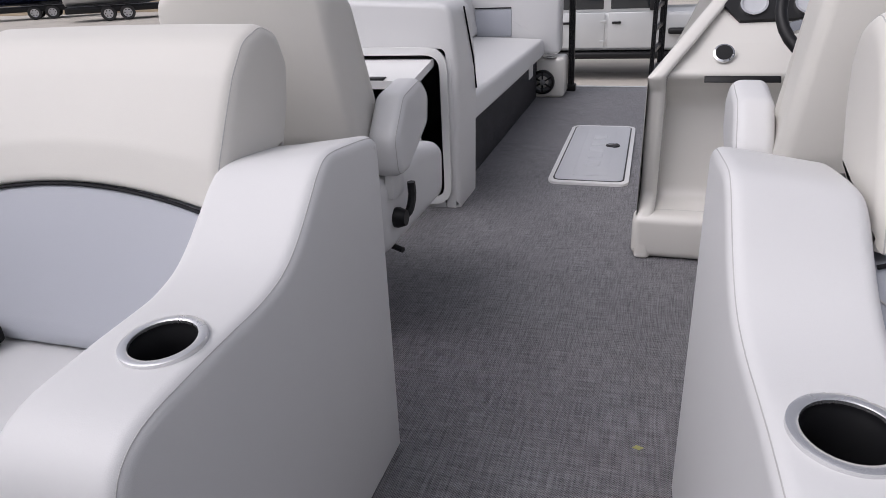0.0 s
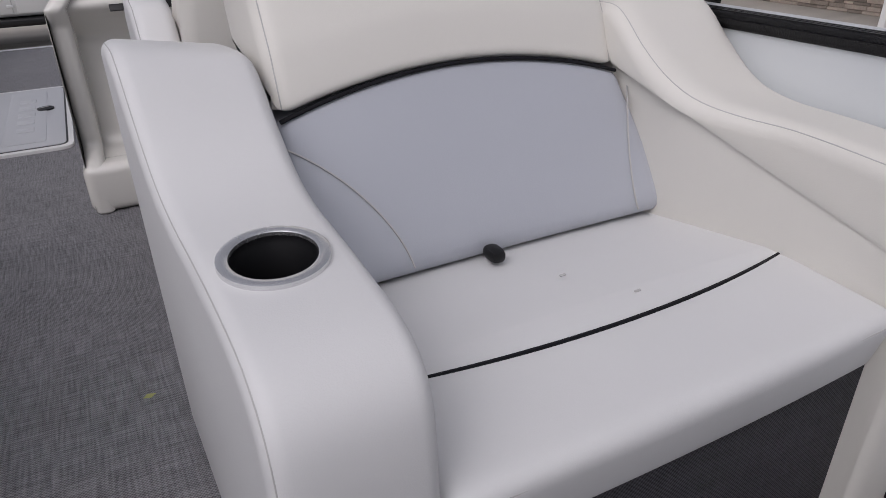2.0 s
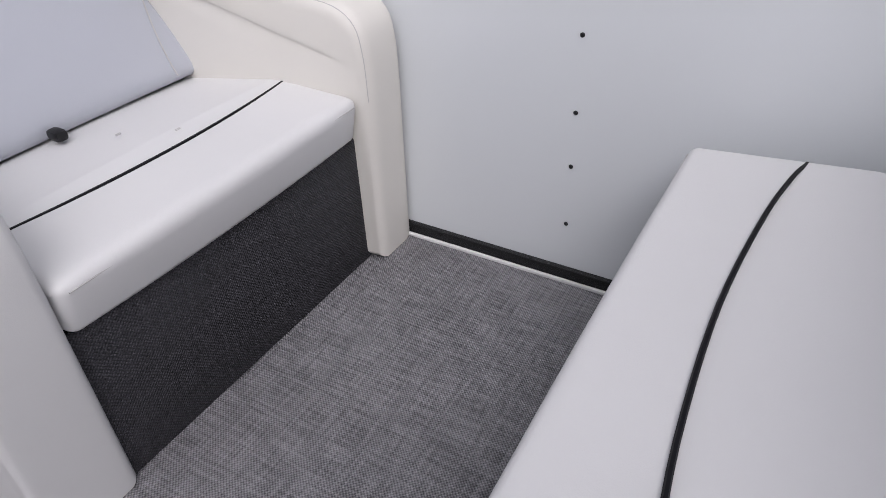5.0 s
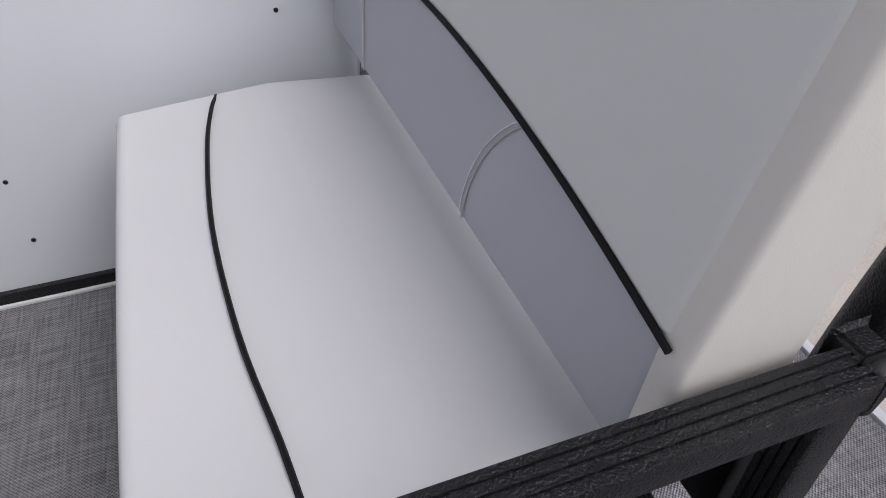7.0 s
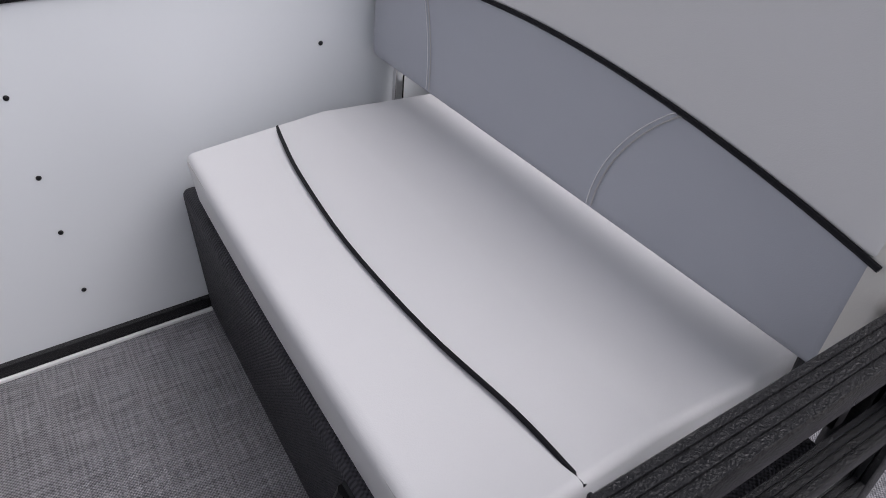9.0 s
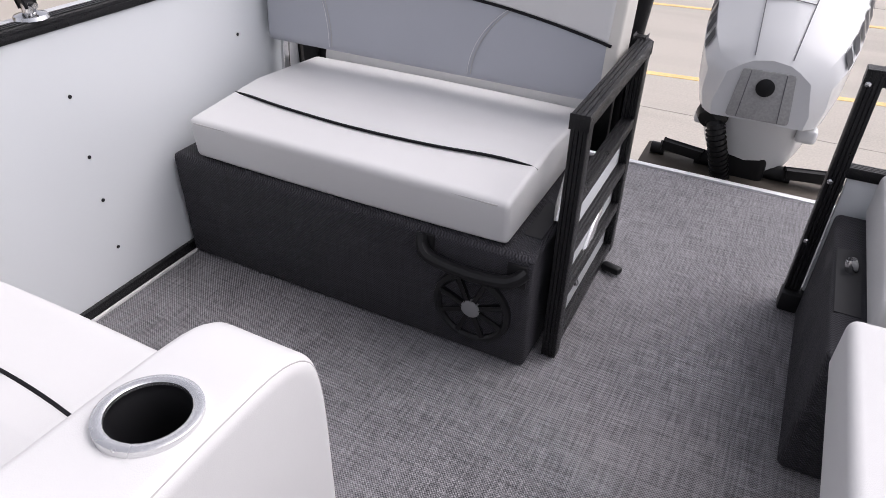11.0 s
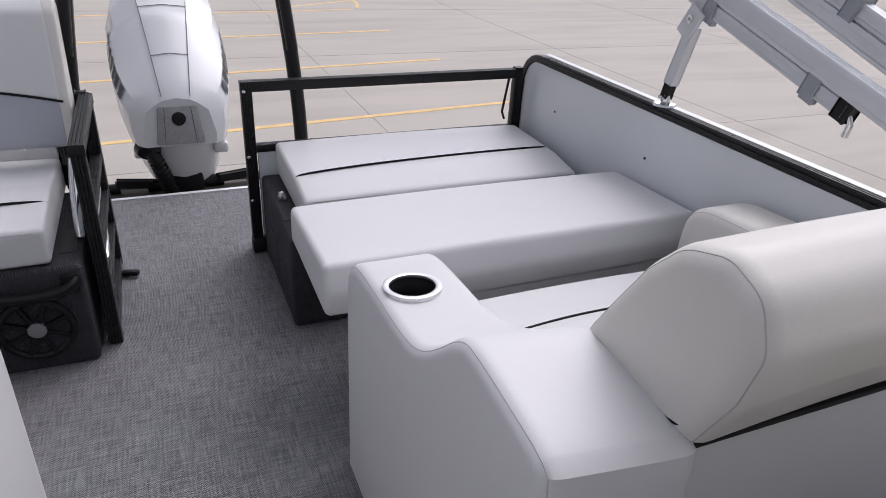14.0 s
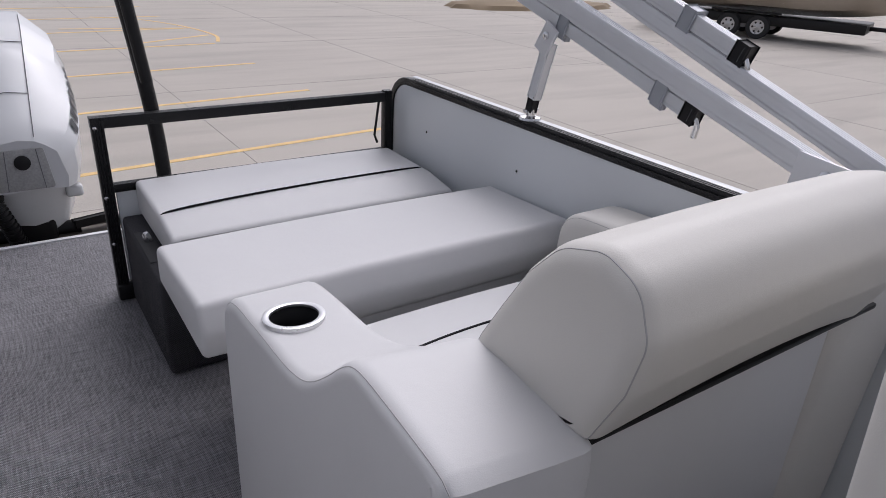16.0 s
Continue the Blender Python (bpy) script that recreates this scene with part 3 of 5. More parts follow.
def speaker(at, axis, rad, label, spokes=8):
    s = thing("loudspeaker", at, label, "loudspeaker", "deck loudspeakers")
    part("ring", lathe([(rad * 0.80, -0.004), (rad * 0.80, 0.012), (rad * 0.86, 0.018), (rad * 0.97, 0.014), (rad, 0.006), (rad, -0.004)], at, axis, 40), PLASTIC, s)
    part("cone", lathe([(rad * 0.80, 0.0), (rad * 0.70, 0.006), (rad * 0.6, 0.001), (rad * 0.25, -0.012), (0.001, -0.012)], at, axis, 32), mat_cone, s, "grey speaker cone")
    part("hub", disc([(rad * 0.24, 0.008), (rad * 0.24, 0.016), (rad * 0.12, 0.020)], at, axis, 24), mat_hub, s, "grey hub")
    m = Vector(axis).to_track_quat("Z", "Y").to_matrix()
    for i in range(spokes):
        a = 2 * math.pi * (i + 0.5) / spokes
        d = m @ Vector((math.cos(a), math.sin(a), 0))
        n = m @ Vector((0, 0, 1))
        part("spoke", bar(Vector(at) + d * rad * 0.22 + n * 0.013, Vector(at) + d * rad * 0.86 + n * 0.013, rad * 0.13, 0.006, 0.002, tuple(n)), PLASTIC, s)
    return s


mat_cone = mat("speaker_cone", (0.13, 0.13, 0.135), 0.35)
mat_hub = mat("speaker_hub", (0.24, 0.24, 0.245), 0.4)
speaker((0.415, -0.795, 0.130), (0, 1, 0), 0.094, "round black loudspeaker set in the bench base")

sc = thing("bench_cushion", (0.79, -1.05, 0.30), "white vinyl bench seat cushion with black piping", "cushion")
prof = rounded([(-0.804, 0.303), (-0.797, 0.405), (-1.05, 0.425), (-1.33, 0.405), (-1.33, 0.303)], [0.016, 0.018, 0.06, 0.03, 0.02], 5)
part("pad", pad(prof, 0.350, 1.188, 0.012, 5, 16, crown=0.004), VINYL, sc)
part("piping", tube(spline([(0.352, -0.953, 0.408), (0.368, -0.949, 0.4155), (0.45, -0.941, 0.4225), (0.6, -0.923, 0.4225), (0.8, -0.917, 0.4225), (1.0, -0.931, 0.4225), (1.12, -0.949, 0.4215), (1.180, -0.962, 0.4155)], 5), 0.0034, 6), PIPING, sc, "black piping")
part("seam", tube([(0.375, -0.7985, 0.396), (1.17, -0.7985, 0.396)], 0.0014, 5), SEAM, sc)

# flip-over backrest
fb = thing("flip_backrest", (0.77, -1.24, 0.46), "grey and white padded flip-over bench backrest", "backrest")
BX0, BX1 = 0.281, 1.25
def barch(x):
    q = (x - 0.84) / 0.57
    return 0.071 * max(0, 1 - q * q)
def wlow(x, y, z):
    f = max(0.0, min(1.0, (z - 0.478) / 0.125))
    d = barch(x) * f
    return (x, y - d * 0.12, z + d)
def wup(x, y, z):
    f = max(0.0, min(1.0, (0.86 - z) / 0.255))
    d = barch(x) * f
    return (x, y - d * 0.12, z + d)
low = rounded([(-1.185, 0.478), (-1.198, 0.603), (-1.308, 0.603), (-1.29, 0.478)], [0.02, 0.006, 0.004, 0.02], 5)
lb = part("lower_panel", pad(low, BX0 + 0.016, BX1, 0.014, 5, 24, wlow), GREYV, fb, "grey vinyl lower band")
up = rounded([(-1.198, 0.605), (-1.258, 0.845), (-1.30, 0.872), (-1.35, 0.85), (-1.308, 0.605)], [0.006, 0.04, 0.04, 0.03, 0.004], 5)
ub = part("upper_panel", pad(up, BX0 + 0.016, BX1, 0.014, 5, 24, wup), VINYL, fb, "white vinyl upper panel")
part("piping", tube([(x, -1.198 - 0.12 * barch(x), 0.604 + barch(x)) for x in [BX0 + 0.013 + (BX1 - BX0 - 0.026) * i / 36 for i in range(37)]], 0.0034, 6), PIPING, ub, "black piping")
side = rounded([(-1.187, 0.478), (-1.200, 0.604), (-1.260, 0.847), (-1.30, 0.874), (-1.352, 0.852), (-1.311, 0.604), (-1.292, 0.478)], [0.012, 0.02, 0.04, 0.04, 0.03, 0.02, 0.02], 5)
part("side_boxing", pad(side, BX0 - 0.004, BX0 + 0.03, 0.007, 4, 2), CREAMV, fb, "cream vinyl side boxing")
for x in (BX0 + 0.012, BX1 - 0.006):
    part("seam", tube([wup(x, y, z) for y, z in inset(up, 0.004)][:22], 0.0011, 5), SEAM, ub)
def low_y(z):
    return -1.185 - (z - 0.478) * 0.104
for x0, x1 in ((0.622, 0.530), (1.03, 1.075)):
    pts = []
    for i in range(17):
        v = i / 16
        z = 0.488 + v * 0.117
        x = x0 + (x1 - x0) * v ** 2.0
        p = wlow(x, low_y(z), z)
        pts.append((p[0], p[1] + 0.0015, p[2]))
    part("stitching", tube(pts, 0.0011, 5), SEAM, lb)
    part("stitching", tube([(p[0] + 0.009, p[1], p[2]) for p in pts], 0.0008, 5), PALE, lb)
part("hinge_tube", tube([(1.238, -1.25, 0.49), (1.238, -1.24, 0.43), (1.238, -1.23, 0.30)], 0.012, 10), CHROME, fb, "steel hinge tube")
part("hinge_arm", tube([(0.335, -1.25, 0.475), (0.325, -1.225, 0.43), (0.325, -1.22, 0.416)], 0.007, 8), PLASTIC, fb, "black hinge arm")
part("bracket", box(0.30, 0.35, -1.36, -1.335, 0.29, 0.50, 0.004), PLASTIC, fb)
part("bracket", box(1.20, 1.25, -1.36, -1.335, 0.29, 0.50, 0.004), PLASTIC, fb)
edge_strip = thing("scalloped_strip", (0.78, -1.36, 0.31), "white scalloped plastic strip behind the cushion", "strip")
for i in range(10):
    x = 0.40 + i * 0.08
    part("scallop", disc([(0.044, -0.006), (0.047, 0.0), (0.044, 0.006)], (x, -1.338, 0.408), (0, 1, 0.2), 20), TRIM, edge_strip)
# black bar added for the dark gaps behind the wavy white edge
part("bar", box(0.35, 1.2, -1.366, -1.35, 0.30, 0.425, 0.003), PLASTIC, edge_strip, "black bar added to darken the gap behind the scallops")

# port bench, folded flat into a lounge
bp = bench_box(-1, -0.245, -1.262, -1.29, -0.775, "dark woven cloth bench base with a side pocket")
# thin slab, the slot's inner shade is given by its colour
part("pocket", box(-0.250, -0.296, -1.13, -0.90, 0.2985, 0.302, 0.001), HOLESHADE, bp, "flat slab coloured dark for the shaded grab pocket")
part("knob", disc([(0.012, 0), (0.012, 0.02), (0.009, 0.03)], (-0.278, -1.05, 0.30), (0.3, 0, 1), 14), CHROME, bp, "steel latch knob")
pc = thing("bench_cushion", (-0.7, -0.95, 0.30), "white vinyl lounge seat cushion with black piping", "cushion")
prof = rounded([(-0.838, 0.302), (-0.832, 0.385), (-0.98, 0.408), (-1.300, 0.414), (-1.305, 0.302)], [0.018, 0.024, 0.08, 0.03, 0.02], 5)
part("pad", pad(prof, -1.222, -0.300, 0.014, 5, 16, crown=0.005), VINYL, pc)
part("piping", tube(spline([(-0.308, -0.978, 0.404), (-0.33, -0.981, 0.4105), (-0.42, -0.990, 0.4145), (-0.6, -1.005, 0.4165), (-0.85, -1.018, 0.4165), (-1.08, -1.025, 0.4145), (-1.19, -1.029, 0.4105), (-1.215, -1.030, 0.404)], 5), 0.0034, 6), PIPING, pc, "black piping")
part("seam", tube([(-0.325, -0.8345, 0.380), (-1.20, -0.8345, 0.380)], 0.0014, 5), SEAM, pc)
fl = thing("flip_backrest", (-0.72, -0.43, 0.33), "white padded backrest laid flat as a lounge pad", "backrest")
prof = rounded([(-0.690, 0.345), (-0.688, 0.447), (-0.318, 0.463), (-0.296, 0.40), (-0.306, 0.335)], [0.02, 0.025, 0.02, 0.05, 0.02], 5)
part("pad", pad(prof, -1.258, -0.232, 0.015, 5, 16, crown=0.005), VINYL, fl)
part("support", box(-1.25, -0.40, -0.66, -0.318, 0.24, 0.352, 0.012), VINYL, fl, "pad backing")
for x in (-0.40, -1.15):
    part("hinge_arm", box(x - 0.012, x + 0.012, -0.78, -0.50, 0.29, 0.32, 0.004), PLASTIC, fl)


# ---- stern rails and gate ----
def gate_rail(a, b, w=0.034, h=0.034, up=(0, 0, 1)):
    return ribbed(a, b, w, h, 4, up)


g = thing("stern_rail", (-0.7, -1.33, 0), "black ribbed aluminium stern rail with white panel", "rail")
part("post", ribbed((-0.222, -1.325, 0.0), (-0.222, -1.325, 0.615), 0.036, 0.036, 4, (0, 1, 0)), RAIL, g)
part("top_bar", gate_rail((-0.203, -1.325, 0.598), (-1.215, -1.325, 0.603)), RAIL, g)
part("mid_bar", gate_rail((-0.24, -1.325, 0.386), (-1.24, -1.325, 0.388), 0.03, 0.026), RAIL, g)
part("far_post", ribbed((-1.232, -1.325, 0.0), (-1.232, -1.325, 0.625), 0.032, 0.032, 4, (0, 1, 0)), RAIL, g)
part("panel", box(-0.245, -1.215, -1.335, -1.318, 0.03, 0.372, 0.002), PANEL, g, "white panel")
part("foot", box(-0.258, -0.20, -1.335, -1.285, 0.0, 0.055, 0.008), PLASTIC, g, "black plastic foot")
part("stay", tube([(-1.205, -1.34, 0.58), (-1.19, -1.345, 0.45), (-1.20, -1.34, 0.42)], 0.005, 6), PLASTIC, g)
for z in (0.585, 0.36, 0.2):
    part("screw", disc([(0.006, 0), (0.006, 0.002), (0.003, 0.004)], (-0.213, -1.306, z), (0.2, 1, 0), 10), CHROME, g)

gs = thing("stern_gate", (0.245, -1.09, 0), "black ribbed aluminium gate swung open beside the bench", "gate")
for y, z in ((-0.868, 0.0), (-1.31, 0.02)):
    part("stile", ribbed((0.248, y, z + 0.005), (0.248, y, 0.566), 0.034, 0.036, 4, (0, 1, 0)), RAIL, gs)
for z in (0.581, 0.405, 0.285, 0.17, 0.04):
    if z > 0.5:
        part("top_bar", ribbed((0.248, -0.848, z), (0.248, -1.33, z), 0.037, 0.03, 4), RAIL, gs)
        for y in (-0.8465, -1.3315):
            part("end_cap", box(0.2285, 0.2675, y - 0.002, y + 0.002, z - 0.016, z + 0.0155, 0.0015), RAIL, gs)
    else:
        part("bar", ribbed((0.248, -0.8855, z), (0.248, -1.2925, z), 0.031, 0.026, 4), RAIL, gs)
part("panel", box(0.252, 0.262, -1.30, -0.88, 0.05, 0.40, 0.002), PANEL, gs, "white gate panel")
em = spline([(0.249, -1.02, 0.10), (0.249, -1.0, 0.13), (0.249, -1.04, 0.17), (0.249, -1.12, 0.23), (0.249, -1.16, 0.25), (0.249, -1.11, 0.20), (0.249, -1.06, 0.15)], 5)
part("emblem", tube(em, 0.008, 8), CHROME, gs, "chrome swoosh emblem")
part("foot", bar((0.235, -1.25, 0.012), (0.182, -1.228, 0.018), 0.026, 0.020, 0.008), PLASTIC, gs, "black drop foot")
part("hinge_knob", disc([(0.013, -0.022), (0.015, 0.0), (0.013, 0.022), (0.006, 0.026)], (0.247, -1.345, 0.57), (0, 0, 1), 14), PLASTIC, gs)
part("hinge_bar", bar((0.262, -1.345, 0.0), (0.262, -1.345, 0.60), 0.03, 0.03, 0.004, (0, 1, 0)), RAIL, gs)
st = thing("rail_stay", (0.30, -1.02, 0.35), "bright bent steel stay behind the gate", "stay")
part("tube", tube(spline([(0.275, -1.16, 0.53), (0.285, -1.10, 0.50), (0.29, -1.03, 0.44), (0.292, -0.97, 0.36), (0.292, -0.945, 0.305)], 5), 0.012, 10), CHROME, st)

pole = thing("tow_bar", (-0.055, -1.40, 0), "black steel tow bar arched behind the stern rail", "tow bar")
def leg(k):
    return [(-0.055 + k * d, y, z) for d, y, z in ((0.362, -1.40, -0.04), (0.356, -1.40, 0.41), (0.338, -1.40, 0.66), (0.305, -1.40, 0.93), (0.27, -1.42, 1.10), (0.19, -1.45, 1.21), (0.06, -1.48, 1.26))]
part("arch", tube(spline(leg(-1) + leg(1)[::-1], 4), 0.024, 12), RAIL, pole, "black bent tube")
for k in (-1, 1):
    part("brace", tube([(-0.055 + k * 0.335, -1.372, 0.70), (-0.055 + k * 0.302, -1.372, 0.98)], 0.019, 10), RAIL, pole)
    part("foot", box(-0.055 + k * 0.362 - 0.045, -0.055 + k * 0.362 + 0.045, -1.445, -1.355, 0.0, 0.012, 0.003), RAIL, pole)



# ---- outboard engine ----
def loft(rows, n=28, power=2.6):
    """Superellipse sections (z, half width, y front, y back) stacked up."""
    bm = bmesh.new()
    rings = []
    for z, hw, yf, yb in rows:
        ring = []
        for i in range(n):
            a = 2 * math.pi * i / n
            c, s = math.cos(a), math.sin(a)
            x = hw * math.copysign(abs(c) ** (2 / power), c)
            y = (yf + yb) / 2 + (yf - yb) / 2 * math.copysign(abs(s) ** (2 / power), s)
            ring.append(bm.verts.new((EX + x, y, z)))
        rings.append(ring)
    for a, b in zip(rings, rings[1:]):
        for i in range(n):
            bm.faces.new((a[i - 1], a[i], b[i], b[i - 1]))
    bm.faces.new(rings[0][::-1]), bm.faces.new(rings[-1])
    return bm


EX = -0.02
en = thing("outboard_engine", (EX, -2.2, -0.4), "large white outboard engine with grey front cover", "outboard engine")
ROWS = ((-1.905, 0.415, 0.05, 0.078, 0.40, 0.125, 0.32, 0.13), (-1.935, 0.45, 0.054, 0.095, 0.43, 0.17, 0.36, 0.16), (-1.99, 0.495, 0.06, 0.12, 0.465, 0.20, 0.40, 0.178), (-2.08, 0.565, 0.07, 0.15, 0.52, 0.218, 0.44, 0.187), (-2.22, 0.665, 0.085, 0.18, 0.60, 0.228, 0.48, 0.19), (-2.38, 0.75, 0.10, 0.20, 0.67, 0.228, 0.50, 0.19), (-2.50, 0.785, 0.105, 0.195, 0.70, 0.215, 0.52, 0.18), (-2.60, 0.77, 0.09, 0.165, 0.68, 0.18, 0.50, 0.15), (-2.66, 0.68, 0.06, 0.11, 0.60, 0.12, 0.45, 0.10))


def cowl_section(y):
    """Half section of the cowl at y: roof edge, shoulder, flank, hem as (x, z)."""
    for a, b in zip(ROWS, ROWS[1:]):
        if a[0] >= y >= b[0]:
            t = (a[0] - y) / (a[0] - b[0])
            r = [p + (q - p) * t for p, q in zip(a, b)]
            return [(0, r[1] + 0.008), (r[2], r[1]), (r[3], r[4]), (r[5], r[6]), (r[7], 0.235)]


bm = bmesh.new()
rings = []
for y in [-1.905 - 0.755 * i / 24 for i in range(25)]:
    h = cowl_section(max(y, -2.66))
    h = h[:3] + [((h[2][0] + h[3][0]) / 2 + 0.012, (h[2][1] + h[3][1]) / 2 + 0.012)] + h[3:4] + [((h[3][0] + h[4][0]) / 2 + 0.008, (h[3][1] + h[4][1]) / 2)] + h[4:]
    ring = [(x, z) for x, z in h] + [(-x, z) for x, z in h[:0:-1]]
    rings.append([bm.verts.new((EX + x, y, z)) for x, z in ring])
for a, b in zip(rings, rings[1:]):
    for i in range(len(a)):
        bm.faces.new((a[i - 1], a[i], b[i], b[i - 1]))
bm.faces.new(rings[0]), bm.faces.new(rings[-1])
bmesh.ops.bevel(bm, geom=[e for e in bm.edges if len(e.link_faces) == 2 and e.calc_face_angle(0) > 0.9], offset=0.012, segments=3, profile=0.5, affect="EDGES", clamp_overlap=True)
cw = part("cowl", bm, COWL, en, "glossy white faceted cowl", True, 24)
part("lower_cowl", loft([(0.02, 0.12, -2.0, -2.3), (0.10, 0.155, -1.97, -2.36), (0.18, 0.175, -1.95, -2.42), (0.232, 0.187, -1.93, -2.45)]), COWL, en)
part("parting_line", loft([(0.229, 0.190, -1.927, -2.455), (0.236, 0.190, -1.927, -2.455)]), PLASTIC, en)
part("midsection", box(EX - 0.1, EX + 0.1, -2.3, -2.02, -1.0, 0.03, 0.03, 3), COWL, en)
part("gearcase", box(EX - 0.05, EX + 0.05, -2.45, -2.0, -1.15, -0.95, 0.03, 3), COWL, en)


def flank(y, v, k, off=0.004):
    """A place on the side of the cowl; v runs from the shoulder down to the flank."""
    h = cowl_section(y)
    x, z = h[2][0] + (h[3][0] - h[2][0]) * v, h[2][1] + (h[3][1] - h[2][1]) * v
    bulge = 0.012 * (1 - abs(2 * v - 1))
    return Vector((EX + k * (x + bulge + off), y + off * 0.5, z + bulge + off * 0.4))


def roof(y, u, off=0.002):
    h = cowl_section(y)
    return Vector((EX + u * h[1][0], y + off, h[0][1] - (h[0][1] - h[1][1]) * abs(u) + off))


part("front_cover", pad(rounded([(EX - 0.09, 0.242), (EX + 0.09, 0.242), (EX + 0.072, 0.392), (EX - 0.072, 0.392)], 0.012, 4), -1.906, -1.898, 0.003, 2, 1, lambda a, b, c: (b, a, c)), COWLGREY, en, "scuffed grey front cover")
part("cap", disc([(0.026, 0.0), (0.026, 0.008), (0.018, 0.012)], (EX, -1.899, 0.345), (0, 1, 0.1), 20), PLASTIC, en, "black round cap")
for k in (-1, 1):
    part("panel_line", tube([roof(-1.915 - 0.55 * i / 16, k) for i in range(17)], 0.0016, 5), DECAL, en)
    part("cover_line", tube([(EX + k * 0.058, -1.8975, 0.245), (EX + k * 0.048, -1.8975, 0.39)], 0.0014, 5), DECAL, en)
for y in (-2.06, -2.28):
    part("panel_line", tube([roof(y, -1 + 0.25 * i) for i in range(9)], 0.0016, 5), DECAL, en)
for k in (-1, 1):
    for i in range(7):
        y0 = -1.985 - 0.048 * i
        bm = bmesh.new()
        quad = [flank(y0, 0.92 - 0.03 * i, k), flank(y0 - 0.030, 0.92 - 0.03 * i, k), flank(y0 - 0.040, 0.52 - 0.03 * i, k), flank(y0 - 0.010, 0.52 - 0.03 * i, k)]
        bm.faces.new([bm.verts.new(v) for v in quad])
        bmesh.ops.solidify(bm, geom=bm.faces[:], thickness=0.0012)
        part("name_bar", bm, DECAL, en, "dark grey letter shape")
    part("side_latch", box(EX + k * 0.15 - 0.03, EX + k * 0.15 + 0.03, -2.02, -1.965, 0.17, 0.215, 0.012, 3), COWL, en)
part("steering_rod", tube([(EX - 0.27, -2.03, 0.03), (EX + 0.27, -2.03, 0.03)], 0.009, 10), CHROME, en, "bright steering rod")
part("steering_cylinder", tube([(EX - 0.15, -2.03, 0.03), (EX + 0.15, -2.03, 0.03)], 0.026, 14), PLASTIC, en)
for k in (-1, 1):
    part("rod_end", tube([(EX + k * 0.255, -2.03, 0.03), (EX + k * 0.30, -2.03, 0.03)], 0.02, 10), PLASTIC, en)
    part("steer_link", bar((EX + k * 0.13, -2.0, 0.05), (EX + k * 0.26, -2.02, 0.055), 0.03, 0.02, 0.006), PLASTIC, en)
part("swivel_bracket", box(EX - 0.07, EX + 0.07, -2.10, -1.98, -0.05, 0.14, 0.02, 3), PLASTIC, en)
part("maker_plate", box(EX - 0.045, EX + 0.045, -2.004, -2.002, 0.02, 0.04), TRIM, en, "white bar of maker lettering")
hp = spline([(0.10, -1.96, 0.215), (0.085, -1.93, 0.18), (0.06, -1.935, 0.10), (0.04, -1.955, 0.02), (0.01, -1.97, -0.06)], 10)
bm = tube(hp, 0.026, 12)
part("rigging_hose", bm, PLASTIC, en, "black corrugated hose")
for p, q in zip(hp[::2], hp[1::2]):
    part("hose_rib", tube([p, p.lerp(q, 0.5)], 0.031, 12), PLASTIC, en)
part("hose_boot", disc([(0.05, -0.02), (0.048, 0.0), (0.03, 0.02)], (0.11, -1.945, 0.21), (0.3, 1, -0.4), 18), PLASTIC, en)
# the engine as a whole stands larger and further aft than its parts were drawn
seat = Matrix.Translation((-0.024, -2.086, 0.275)) @ Matrix.Scale(1.12, 4) @ Matrix.Translation((-EX, 1.899, -0.345))
for ob in en.children_recursive:
    ob.data.transform(seat)
tb = thing("transom_well", (EX, -2.05, -0.2), "weathered aluminium engine mount behind the deck", "engine mount")
part("plate", box(-0.36, 0.34, -2.34, -1.925, -0.20, -0.10, 0.01), mat("old_metal", (0.10, 0.085, 0.07), 0.7, 0.3, vary=0.4, scale=20, speckle=0.4), tb)
part("bracket", box(EX - 0.15, EX + 0.15, -2.12, -1.93, -0.7, -0.205, 0.01), ALU, tb)


# ---- deck hatch ----
ht = thing("deck_hatch", (-0.02, 2.95, 0), "grey plastic ski-locker hatch set in the deck", "hatch")
def slab(x0, x1, y0, y1, z0, z1, r, bev=0.003):
    poly = rounded([(x0, y0), (x1, y0), (x1, y1), (x0, y1)], r, 6)
    bm = bmesh.new()
    lo = [bm.verts.new((x, y, z0)) for x, y in poly]
    hi = [bm.verts.new((x, y, z1)) for x, y in poly]
    for i in range(len(poly)):
        bm.faces.new((lo[i - 1], lo[i], hi[i], hi[i - 1]))
    bm.faces.new(lo[::-1])
    top = bm.faces.new(hi)
    if bev:
        bmesh.ops.bevel(bm, geom=list(top.edges), offset=bev, segments=2, profile=0.5, affect="EDGES")
    return bm
part("frame", slab(-0.205, 0.16, 2.40, 3.52, 0.0, 0.012, 0.06), TRIM, ht, "white hatch frame")
part("gap", slab(-0.185, 0.14, 2.43, 3.49, 0.0, 0.0135, 0.045, 0), PLASTIC, ht)
lidp = part("lid", slab(-0.178, 0.133, 2.437, 3.483, 0.001, 0.016, 0.04), LID, ht, "ribbed grey lid")
part("panel_rib", slab(-0.10, 0.06, 2.50, 3.42, 0.002, 0.0185, 0.02), LID, lidp)
for i in range(5):
    y = 2.66 + i * 0.13
    part("raised_letter", box(-0.055, 0.015, y, y + 0.07, 0.012, 0.0215, 0.004), LID, lidp, "raised plain lettering block")
    part("letter_counter", box(-0.035, 0.0, y + 0.02, y + 0.05, 0.012, 0.0225, 0.003), LID, lidp)
lat = part("latch", disc([(0.038, 0.0), (0.036, 0.006), (0.02, 0.008)], (0.055, 3.04, 0.0165), (0, 0, 1), 20), PLASTIC, lidp, "black turn latch")
